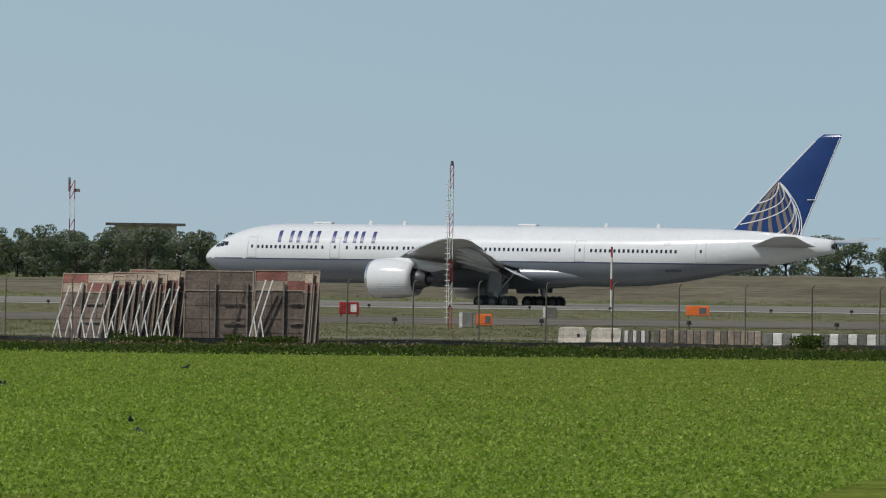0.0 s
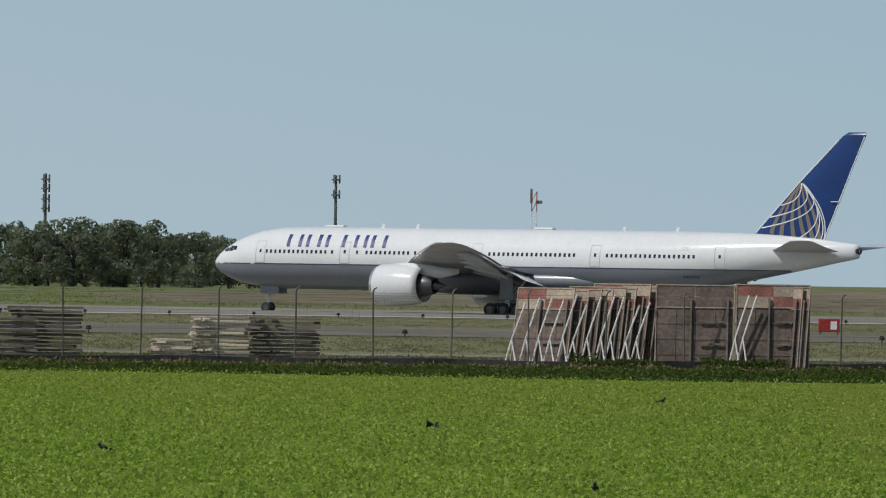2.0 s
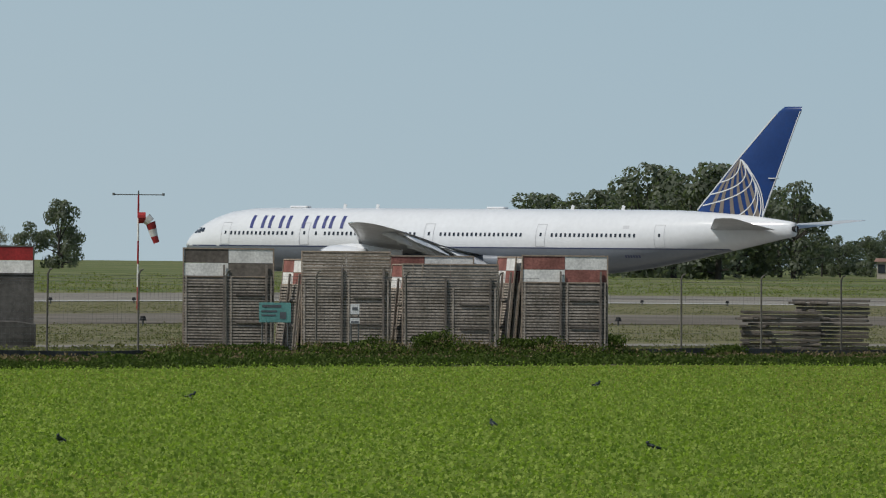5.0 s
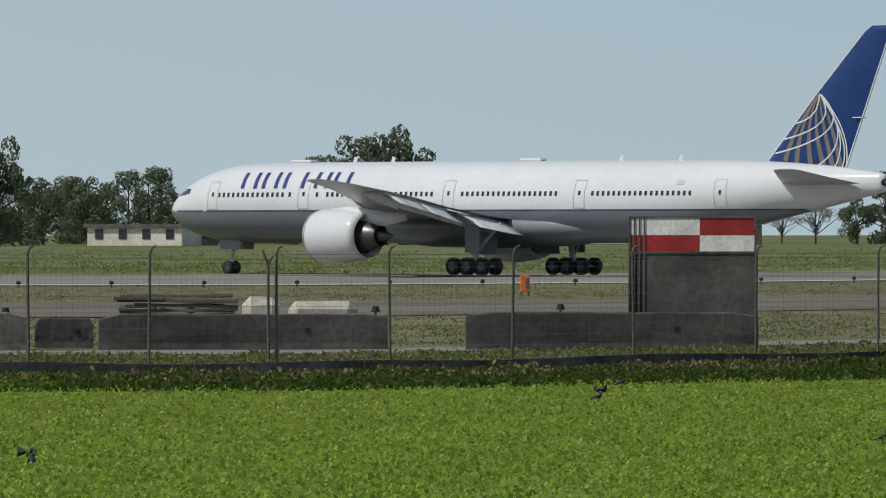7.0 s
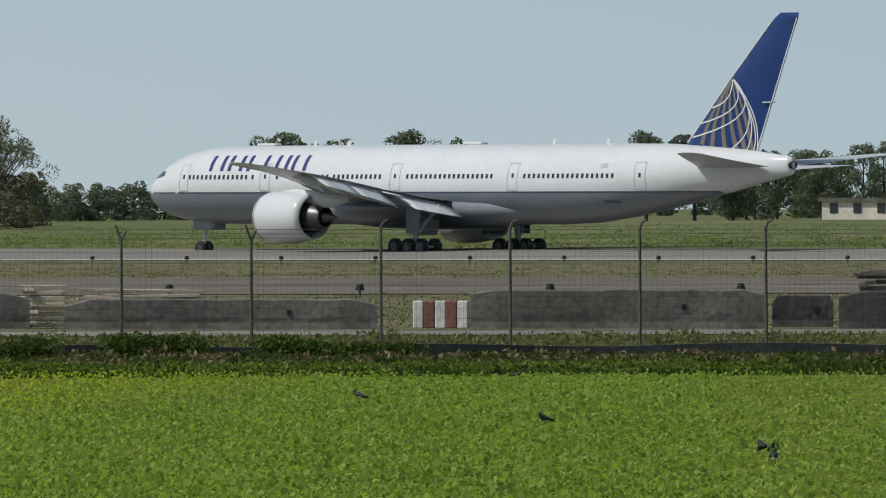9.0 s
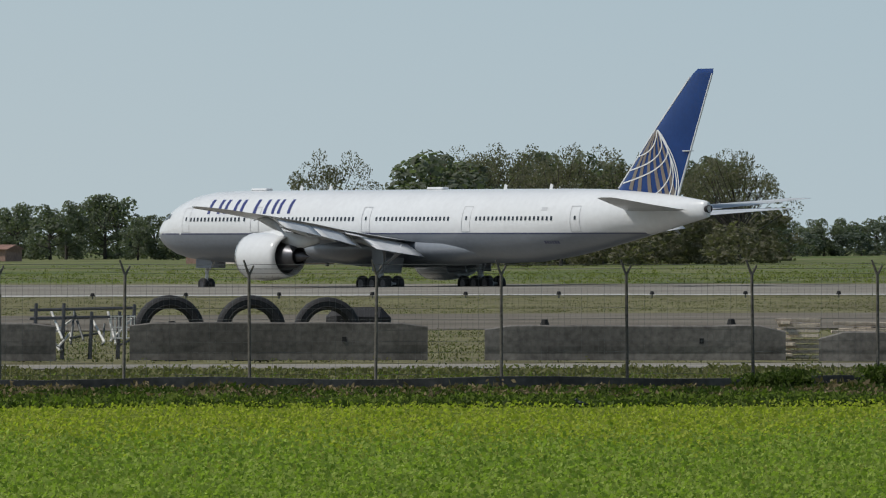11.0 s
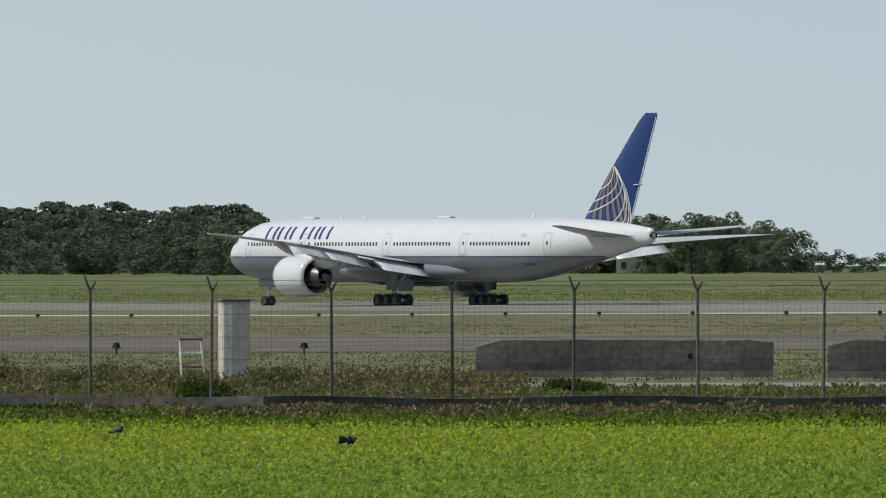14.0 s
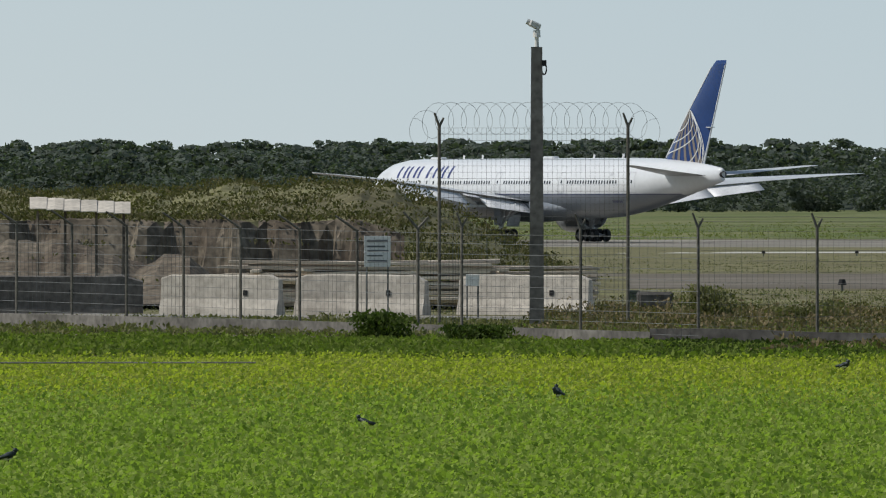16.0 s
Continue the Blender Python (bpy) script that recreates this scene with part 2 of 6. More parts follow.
M = {
    "white": mat("white_paint", (0.63, 0.645, 0.66), 0.16, 0, 0.03, 0.25, 0, 0.5),
    "grey": mat("grey_paint", (0.175, 0.195, 0.225), 0.28, 0, 0.05, 0.3, 0, 0.5),
    "navy": mat("navy_paint", (0.05, 0.06, 0.125), 0.3, 0, 0.08, 0.5, 0, 0.5),
    "name_blue": mat("name_blue", (0.035, 0.045, 0.17), 0.3, 0, 0.08, 0.5, 0, 0.5),
    "blue": mat("blue_paint", (0.007, 0.034, 0.145), 0.25, 0, 0.08, 0.4, 0, 0.5),
    "gold": mat("gold_paint", (0.165, 0.14, 0.12), 0.35, 0, 0.1, 0.6, 0, 0.5),
    "flap": mat("flap_paint", (0.6, 0.61, 0.62), 0.4, 0, 0.1, 0.6, 0, 0.4),
    "wing": mat("wing_grey", (0.46, 0.475, 0.49), 0.34, 0.0, 0.12, 0.5, 0, 0.5),
    "alu": mat("bare_metal", (0.72, 0.73, 0.74), 0.25, 0.9, 0.08, 0.8),
    "dark_metal": mat("dark_metal", (0.10, 0.10, 0.11), 0.4, 0.7, 0.2, 1.5),
    "rubber": mat("rubber", (0.022, 0.022, 0.024), 0.75, 0, 0.25, 3, 0.004),
    "glass": mat("dark_glass", (0.02, 0.025, 0.035), 0.08, 0, 0.1, 1, 0, 0.6),
    "black": mat("black", (0.012, 0.012, 0.013), 0.8, 0, 0.1, 1),
    "line_grey": mat("seam_grey", (0.42, 0.43, 0.45), 0.4, 0, 0.1, 1),
    "concrete": mat("old_concrete", (0.115, 0.107, 0.097), 0.9, 0, 0.3, 0.8, 0.02, 0.2, (0.165, 0.154, 0.14), rand=0.22),
    "concrete_dark": mat("dark_concrete", (0.062, 0.058, 0.053), 0.9, 0, 0.3, 0.7, 0.02, 0.2, (0.10, 0.095, 0.088), rand=0.2),
    "concrete_light": mat("pale_concrete", (0.46, 0.42, 0.36), 0.9, 0, 0.2, 0.7, 0.02, 0.2, (0.56, 0.51, 0.44), rand=0.12),
    "asphalt": mat("asphalt", (0.135, 0.12, 0.10), 1.0, 0, 0.2, 0.05, 0.01, 0.03, (0.175, 0.16, 0.135)),
    "runway": mat("runway_concrete", (0.20, 0.185, 0.16), 0.9, 0, 0.15, 0.04, 0.01, 0.05, (0.25, 0.235, 0.205)),
    "white_line": mat("runway_white", (0.42, 0.41, 0.39), 0.7, 0, 0.25, 0.2),
    "steel": mat("fence_steel", (0.13, 0.135, 0.13), 0.6, 0.5, 0.25, 2.0),
    "post": mat("fence_post", (0.16, 0.15, 0.125), 0.75, 0.2, 0.3, 2.5, 0, 0.3, (0.11, 0.10, 0.085), rand=0.2),
    "red": mat("red_paint", (0.27, 0.022, 0.022), 0.6, 0, 0.25, 1.5, 0, 0.3),
    "faded_red": mat("faded_red", (0.21, 0.09, 0.075), 0.8, 0, 0.3, 1.5, 0, 0.2),
    "panel_white": mat("panel_white", (0.62, 0.61, 0.58), 0.7, 0, 0.2, 1.5, 0, 0.3),
    "panel_brown": mat("panel_brown", (0.15, 0.13, 0.112), 0.85, 0, 0.3, 0.9, 0.01, 0.2, (0.2, 0.175, 0.15), rand=0.25),
    "panel_slat": mat("panel_slat", (0.31, 0.27, 0.225), 0.85, 0, 0.35, 1.6, 0.01, 0.2, (0.4, 0.35, 0.3), rand=0.2),
    "panel_umber": mat("panel_umber", (0.12, 0.092, 0.078), 0.85, 0, 0.3, 0.9, 0.01, 0.2, (0.17, 0.132, 0.11), rand=0.2),
    "panel_cream": mat("panel_cream", (0.29, 0.235, 0.185), 0.8, 0, 0.25, 1.1, 0, 0.2, rand=0.15),
    "panel_grey": mat("panel_grey", (0.17, 0.165, 0.155), 0.85, 0, 0.25, 0.9, 0.01, 0.2, rand=0.2),
    "orange": mat("orange_paint", (0.75, 0.16, 0.03), 0.5, 0, 0.12, 1.5),
    "wood": mat("weathered_wood", (0.50, 0.43, 0.35), 0.85, 0, 0.3, 1.5, 0.01, 0.2, (0.52, 0.45, 0.37), rand=0.35),
    "wood_dark": mat("dark_wood", (0.12, 0.105, 0.09), 0.85, 0, 0.3, 1.5, 0.01, 0.2, (0.18, 0.155, 0.13), rand=0.35),
    "sign_white": mat("sign_white", (0.66, 0.67, 0.66), 0.5, 0, 0.1, 1.5),
    "sign_green": mat("sign_green", (0.12, 0.30, 0.28), 0.5, 0, 0.15, 1.5),
    "text_bar": mat("print_grey", (0.10, 0.11, 0.12), 0.6, 0, 0.1, 2),
    "render": mat("house_plaster", (0.55, 0.50, 0.44), 0.9, 0, 0.15, 0.3, rand=0.2),
    "brick_red": mat("house_red", (0.24, 0.16, 0.13), 0.9, 0, 0.2, 0.3, rand=0.2),
    "roof_tile": mat("roof_tile", (0.22, 0.13, 0.10), 0.9, 0, 0.25, 0.5),
    "bark": mat("bark", (0.055, 0.05, 0.043), 0.9, 0, 0.3, 1.5, 0.03),
    "wooded": mat("wooded_hill", (0.055, 0.068, 0.052), 0.95, 0, 0.3, 0.15, 0.1, 0.1, (0.058, 0.072, 0.048)),
    "bank": mat("dry_bank", (0.135, 0.115, 0.075), 0.95, 0, 0.3, 0.06, 0.05, 0.1, (0.17, 0.15, 0.10)),
    "soil": mat("soil", (0.12, 0.097, 0.075), 0.95, 0, 0.4, 0.5, 0.08, 0.1, (0.175, 0.15, 0.115)),
    "field": mat("crop_ground", (0.115, 0.15, 0.028), 1.0, 0, 0.35, 0.6, 0.0, 0.0, (0.15, 0.185, 0.036)),
    # verge ground kept dark: the shade under its weeds is put into the colour
    "verge": mat("shaded_verge_ground", (0.045, 0.05, 0.02), 0.95, 0, 0.4, 0.3, 0.05, 0.1, (0.085, 0.08, 0.04)),
    "dry": mat("dry_grass", (0.15, 0.138, 0.08), 0.95, 0, 0.35, 0.12, 0.05, 0.05, (0.175, 0.17, 0.088)),
    "green": mat("airfield_grass", (0.105, 0.14, 0.045), 0.95, 0, 0.3, 0.03, 0.05, 0.1, (0.165, 0.165, 0.08)),
    # far tree leaves greyed and lightened: distance haze is put into these colours
    "leaf": leafy("hazed_tree_leaf", (0.122, 0.138, 0.108), (0.155, 0.17, 0.132), 0.26),
    "leaf_pale": leafy("hazed_pale_leaf", (0.125, 0.12, 0.088), (0.17, 0.16, 0.12), 0.25),
    "leaf_pine": leafy("hazed_pine_leaf", (0.082, 0.1, 0.084), (0.1, 0.118, 0.098), 0.18, 0.25),
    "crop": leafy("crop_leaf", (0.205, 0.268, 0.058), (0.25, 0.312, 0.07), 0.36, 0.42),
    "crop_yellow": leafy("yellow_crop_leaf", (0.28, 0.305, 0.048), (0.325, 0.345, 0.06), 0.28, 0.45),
    # dark weed green includes the shade of the strip before the fence
    "weed": leafy("shaded_weed_leaf", (0.045, 0.068, 0.016), (0.07, 0.095, 0.022), 0.45, 0.3),
    "verge_grass": leafy("verge_grass", (0.115, 0.155, 0.03), (0.16, 0.2, 0.042), 0.35, 0.35),
    "mound_weed": leafy("mound_weed", (0.075, 0.075, 0.03), (0.12, 0.105, 0.055), 0.4, 0.25),
    "feather_dark": mat("dark_feather", (0.018, 0.028, 0.026), 0.5, 0, 0.3, 12, 0, 0.4),
    "feather_white": mat("white_feather", (0.7, 0.7, 0.68), 0.8, 0, 0.15, 12),
    "weed_dry": leafy("dry_weed", (0.14, 0.11, 0.06), (0.19, 0.15, 0.09), 0.4, 0.2),
    "grass_dull": leafy("dull_grass", (0.105, 0.125, 0.052), (0.14, 0.155, 0.066), 0.35, 0.25),
    "grass_far": leafy("far_grass_blade", (0.165, 0.19, 0.062), (0.21, 0.225, 0.08), 0.3, 0.3),
    "grass_pale": leafy("pale_grass", (0.125, 0.125, 0.06), (0.155, 0.15, 0.075), 0.2, 0.25),
}


# ---- helpers ----
def obj(name, bm, material, parent=None, label="", smooth=False):
    me = bpy.data.meshes.new(name)
    bm.to_mesh(me)
    bm.free()
    for k in (material if isinstance(material, (list, tuple)) else [material]):
        me.materials.append(M[k])
    if smooth:
        me.polygons.foreach_set("use_smooth", [True] * len(me.polygons))
    o = new(name, me)
    if parent:
        o.parent = parent
    if label:
        o["label"] = label
    return o


part = obj


def shared(name, me, parent, m):
    o = new(name, me)
    o.parent = parent
    o.matrix_basis = m
    return o


def thing(name, m, label, category, group="", kind=""):
    e = new(name)
    e.matrix_world = m
    return tagged(e, label, category, group, kind)


def raw(name, verts, faces, material, parent=None, label="", smooth=False):
    me = bpy.data.meshes.new(name)
    me.from_pydata([tuple(v) for v in verts], [], faces)
    for k in (material if isinstance(material, (list, tuple)) else [material]):
        me.materials.append(M[k])
    if smooth:
        me.polygons.foreach_set("use_smooth", [True] * len(me.polygons))
    o = new(name, me)
    if parent:
        o.parent = parent
    if label:
        o["label"] = label
    return o


def box(bm, cx, cy, cz, sx, sy, sz, m=None, mi=0, bev=0.0):
    """A box with its centre and size; m turns it."""
    t = Matrix.Translation((cx, cy, cz)) @ (m or Matrix()) @ Matrix.Diagonal((sx, sy, sz, 1))
    r = bmesh.ops.create_cube(bm, size=1, matrix=t)
    fs = {f for v in r["verts"] for f in v.link_faces}
    for f in fs:
        f.material_index = mi
    if bev:
        es = {e for v in r["verts"] for e in v.link_edges}
        out = bmesh.ops.bevel(bm, geom=list(es), offset=bev, segments=1, affect="EDGES")
        for f in out["faces"]:
            f.material_index = mi
    return bm


def tube(bm, a, b, r0, r1=None, seg=8, mi=0, caps=True):
    a, b = Vector(a), Vector(b)
    d = b - a
    q = d.to_track_quat("Z", "Y").to_matrix().to_4x4()
    r = bmesh.ops.create_cone(bm, cap_ends=caps, segments=seg, radius1=r0, radius2=r0 if r1 is None else r1, depth=d.length, matrix=Matrix.Translation((a + b) / 2) @ q)
    for f in {f for v in r["verts"] for f in v.link_faces}:
        f.material_index = mi
    return bm


def loft(bm, rings, mi=0, close=True, cap=True):
    """Skin between rings of equal length."""
    vs = [[bm.verts.new(p) for p in ring] for ring in rings]
    n = len(vs[0])
    for a, b in zip(vs, vs[1:]):
        for i in range(n if close else n - 1):
            j = (i + 1) % n
            f = bm.faces.new((a[i], a[j], b[j], b[i]))
            f.material_index = mi
            f.smooth = True
    if cap:
        for ring in (vs[0][::-1], vs[-1]):
            bm.faces.new(ring).material_index = mi
    return vs


def lathe(bm, prof, axis_z, x0, y0, seg=32, mi=0):
    """Turn (x, radius) pairs about a line along x."""
    rings = [[(x0 + x, y0 + r * math.cos(k * math.tau / seg), axis_z + r * math.sin(k * math.tau / seg)) for k in range(seg)] for x, r in prof]
    return loft(bm, rings, mi, True, False)


def B():
    return bmesh.new()


def bear(u):
    return u / FOC


def at(u, r, z=0.0, turn=0.0):
    """A pose at a bearing: its x to the right, its y away from the origin."""
    a = bear(u)
    return pose(r * math.sin(a), r * math.cos(a), z, 0, 0, math.degrees(-a) + turn)


# ---- ground ----
RW_U = [-4600, -2987, -2190, -1400, -660, -20, 640, 1350, 2060, 2420, 2770, 3140, 3480, 3830, 5000, 7250, 9500]
RW_R = [1230, 1112, 1074, 1010, 940, 893, 845, 803, 774, 777, 795, 817, 875, 949, 966, 982, 1000]
RW_Z = [-1.85, -1.71, -1.49, -1.15, -0.85, -0.62, -0.45, -0.32, -0.24, -0.22, -0.2, -0.19, -0.19, -0.19, -0.22, -0.22, -0.22]
FN_U = [-4600, -2200, 0, 2400, 3300, 3700, 5000, 6200, 7500, 9500]
FN_R = [203, 187, 190, 197, 216, 225, 247, 254, 264, 274]


VERGE_U = [-4600, -2500, 0, 2400, 3500, 4700, 5600, 6500, 9500]
VERGE_W = [29, 18, 21, 22, 30, 28, 36, 45, 46]


def verge_w(u):
    """Depth of the weedy verge before the fence."""
    return float(np.interp(u, VERGE_U, VERGE_W))


def fence_r(u):
    return float(np.interp(u, FN_U, FN_R))


def runway(u):
    return float(np.interp(u, RW_U, RW_R)), float(np.interp(u, RW_U, RW_Z))


def ground_at(u, k):
    """Plan distance and height at a bearing: k 0 at the origin's side, 1 at the fence, 2 on the runway's middle, 3 far off."""
    rf = fence_r(u)
    rr, rz = runway(u)
    if k <= 1:
        return rf * k, 0.0
    if k <= 2:
        f = k - 1
        inv = (1 - f) / rf + f / rr
        return 1 / inv, rz * f * f
    f = k - 2
    inv = (1 - f) / rr + f / 2900
    r = 1 / inv
    far = EYE - float(np.interp(u, [-4600, -2200, -1000, 0, 1800, 4000, 9500], [6, 6, 2, 2, -8, -8, -8])) * 2900 / FOC
    return r, rz + (far - rz) * f


def height(u, r):
    rf = fence_r(u)
    if r <= rf:
        return 0.0
    rr, rz = runway(u)
    if r <= rr:
        f = (1 / rf - 1 / r) / (1 / rf - 1 / rr)
        return rz * f * f
    f = min(1, (1 / rr - 1 / r) / (1 / rr - 1 / 2900))
    return ground_at(u, 2 + f)[1]


US = list(np.arange(-5200, 9800, 100.0))


def strip(name, ks, material, lift, label, category, us=US):
    verts, faces = [], []
    for u in us:
        for k in ks:
            r, z = ground_at(u, k)
            a = bear(u)
            verts.append((r * math.sin(a), r * math.cos(a), z + lift))
    n = len(ks)
    for i in range(len(us) - 1):
        for j in range(n - 1):
            faces.append((i * n + j, i * n + j + 1, (i + 1) * n + j + 1, (i + 1) * n + j))
    return tagged(raw(name, verts, faces, material, None, "", True), label, category, "", "structure")


def build_ground():
    # one sheet: airfield fan, then flat land all round
    verts, faces, mats = [], [], []
    ks = [0.0, 0.3, 0.6, 0.84, 0.93, 1.0, 1.03, 1.1, 1.2, 1.35, 1.5, 1.7, 1.85, 2.0, 2.05, 2.2, 2.4, 2.6, 2.8, 3.0]
    for u in US:
        a = bear(u)
        for k in ks:
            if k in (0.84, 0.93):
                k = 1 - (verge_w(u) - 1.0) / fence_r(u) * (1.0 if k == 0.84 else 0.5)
            r, z = ground_at(u, k)
            verts.append((r * math.sin(a), r * math.cos(a), z))
    n = len(ks)
    for i in range(len(US) - 1):
        for j in range(n - 1):
            faces.append((i * n + j, i * n + j + 1, (i + 1) * n + j + 1, (i + 1) * n + j))
            k = ks[j]
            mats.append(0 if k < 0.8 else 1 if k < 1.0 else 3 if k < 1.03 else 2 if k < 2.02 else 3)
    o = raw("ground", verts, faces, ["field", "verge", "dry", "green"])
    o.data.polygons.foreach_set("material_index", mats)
    tagged(o, "flat airfield ground with green crop and dry grass", "ground", "", "structure")
    # the flat land behind and beside the fan, to the horizon
    bm = B()
    edge0, edge1 = bear(US[0]), bear(US[-1])
    rr = [0, 300, 1000, 4500]
    angs = list(np.linspace(edge1, edge0 + math.tau, 40))
    vs = [[bm.verts.new((r * math.sin(a), r * math.cos(a), -0.15 if r > 400 else 0.0)) for r in rr] for a in angs]
    for p, q in zip(vs, vs[1:]):
        for j in range(3):
            try:
                bm.faces.new((p[j], p[j + 1], q[j + 1], q[j]))
            except ValueError:
                pass
    tagged(obj("ground_around", bm, "field"), "flat green fields around the airfield", "ground", "", "structure")
    strip("runway", [1.93, 2.0, 2.035], "runway", 0.03, "pale grey concrete runway", "runway")
    strip("runway_edge_line", [1.921, 1.93], "white_line", 0.05, "white painted edge line beside the runway", "line")
    strip("taxiway", [1.60, 1.68, 1.755], "asphalt", 0.03, "grey asphalt taxiway between dry grass strips", "taxiway")
    strip("service_road", [1.205, 1.25], "runway", 0.02, "narrow pale service road behind the fence", "road")
    strip("fence_path", [1.008, 1.028], "soil", 0.02, "narrow bare path just behind the fence", "path")


build_ground()


# ---- airliner ----
# local axes: x forward, y to its left, z up; origin on the ground under the main gear; f is metres aft of the nose
GEAR_F = 37.1
BELT = 4.85
SECTIONS = [(0.0, 4.90, 0.06, 0.06), (0.25, 4.91, 0.55, 0.52), (0.8, 4.95, 1.02, 1.0), (1.6, 5.02, 1.48, 1.5), (2.8, 5.13, 1.95, 2.05), (4.2, 5.26, 2.38, 2.48),
            (6.0, 5.4, 2.77, 2.83), (8.5, 5.48, 3.02, 3.05), (11.0, 5.5, 3.1, 3.1), (24.0, 5.5, 3.1, 3.1), (36.0, 5.5, 3.1, 3.1), (48.0, 5.5, 3.1, 3.1), (52.0, 5.56, 3.07, 3.03),
            (56.0, 5.78, 2.92, 2.80), (60.0, 6.08, 2.58, 2.45), (64.0, 6.38, 2.08, 2.0), (68.0, 6.62, 1.42, 1.48), (71.0, 6.75, 0.82, 1.0), (72.6, 6.8, 0.42, 0.75), (73.1, 6.8, 0.22, 0.62)]


def section(f):
    fs = [s[0] for s in SECTIONS]
    return [float(np.interp(f, fs, [s[i] for s in SECTIONS])) for i in (1, 2, 3)]


def skin(f, z, out=0.0):
    """A point on the left side of the fuselage."""
    zc, ry, rz = section(f)
    q = max(-1, min(1, (z - zc) / rz))
    return Vector((GEAR_F - f, ry * math.sqrt(1 - q * q) + out, z))


def patch(bm, f0, f1, z0, z1, out=0.02, nf=2, nz=2, side=1, slant=0.0, mi=0):
    """A piece of the side, lying on the skin."""
    g = []
    for i in range(nf + 1):
        row = []
        for j in range(nz + 1):
            z = z0 + (z1 - z0) * j / nz
            f = f0 + (f1 - f0) * i / nf + slant * (z - z0)
            p = skin(f, z, out)
            row.append(bm.verts.new((p.x, p.y * side, p.z)))
        g.append(row)
    for i in range(nf):
        for j in range(nz):
            q = (g[i][j], g[i + 1][j], g[i + 1][j + 1], g[i][j + 1])
            bm.faces.new(q if side < 0 else q[::-1]).material_index = mi
    return bm


def foil(chord, thick, n=10):
    """A wing section: (aft, up) pairs round it."""
    up, low = [], []
    for i in range(n + 1):
        c = (1 - math.cos(math.pi * i / n)) / 2
        y = 5 * (0.2969 * math.sqrt(c) - 0.126 * c - 0.3516 * c * c + 0.2843 * c ** 3 - 0.1036 * c ** 4)
        up.append((c * chord, y * thick * 0.62))
        low.append((c * chord, -y * thick * 0.38))
    return up[::-1] + low[1:-1]


def surface(bm, stations, side=1, upright=False, rise=None):
    """Skin over wing stations (span, leading edge f, chord, height, thickness)."""
    rings = []
    for sp, lf, ch, z, th in stations:
        ring = []
        for a, h in foil(ch, th):
            ring.append((GEAR_F - lf - a, h, sp) if upright else (GEAR_F - lf - a, side * sp, z + h + (rise(sp) * (1 - a / ch) if rise else 0)))
        rings.append(ring)
    loft(bm, rings)
    bmesh.ops.recalc_face_normals(bm, faces=bm.faces[:])


WING = [(2.6, 23.8, 14.6, 4.15, 1.7), (6.0, 26.2, 12.6, 4.50, 1.35), (10.6, 29.5, 9.9, 5.05, 0.95), (16.0, 33.4, 8.0, 5.68, 0.7), (22.0, 37.8, 5.9, 6.25, 0.5), (28.0, 42.0, 3.9, 6.75, 0.32),
        (30.5, 43.9, 2.8, 6.93, 0.22), (32.4, 46.2, 0.8, 7.05, 0.08)]
# how far the leading edge stands above the trailing edge, by span
RISE = ((2.6, 6.0, 10.6, 16.0, 22.0, 28.0, 32.4), (0.55, 0.62, 0.58, 0.45, 0.3, 0.12, 0.0))


def wing_rise(sp):
    return float(np.interp(sp, *RISE))


def wing_at(sp):
    ss = [w[0] for w in WING]
    return [float(np.interp(sp, ss, [w[i] for w in WING])) for i in (1, 2, 3, 4)]


def wheel(name, parent, x, y, r, w):
    bm = B()
    lathe(bm, [(-w / 2, r * 0.55), (-w / 2, r * 0.9), (-w * 0.32, r), (w * 0.32, r), (w / 2, r * 0.9), (w / 2, r * 0.55)], 0, 0, 0, 24)
    bmesh.ops.rotate(bm, verts=bm.verts, matrix=Matrix.Rotation(math.pi / 2, 3, "Z"))
    t = part(name, bm, "rubber", parent, "", True)
    t.location = (x, y, r)
    bm = B()
    for s in (-1, 1):
        lathe(bm, [(s * w * 0.38, 0.02), (s * w * 0.46, r * 0.3), (s * w * 0.42, r * 0.56)], 0, 0, 0, 18)
    bmesh.ops.rotate(bm, verts=bm.verts, matrix=Matrix.Rotation(math.pi / 2, 3, "Z"))
    part("wheel_rim", bm, "dark_metal", t, "", True)


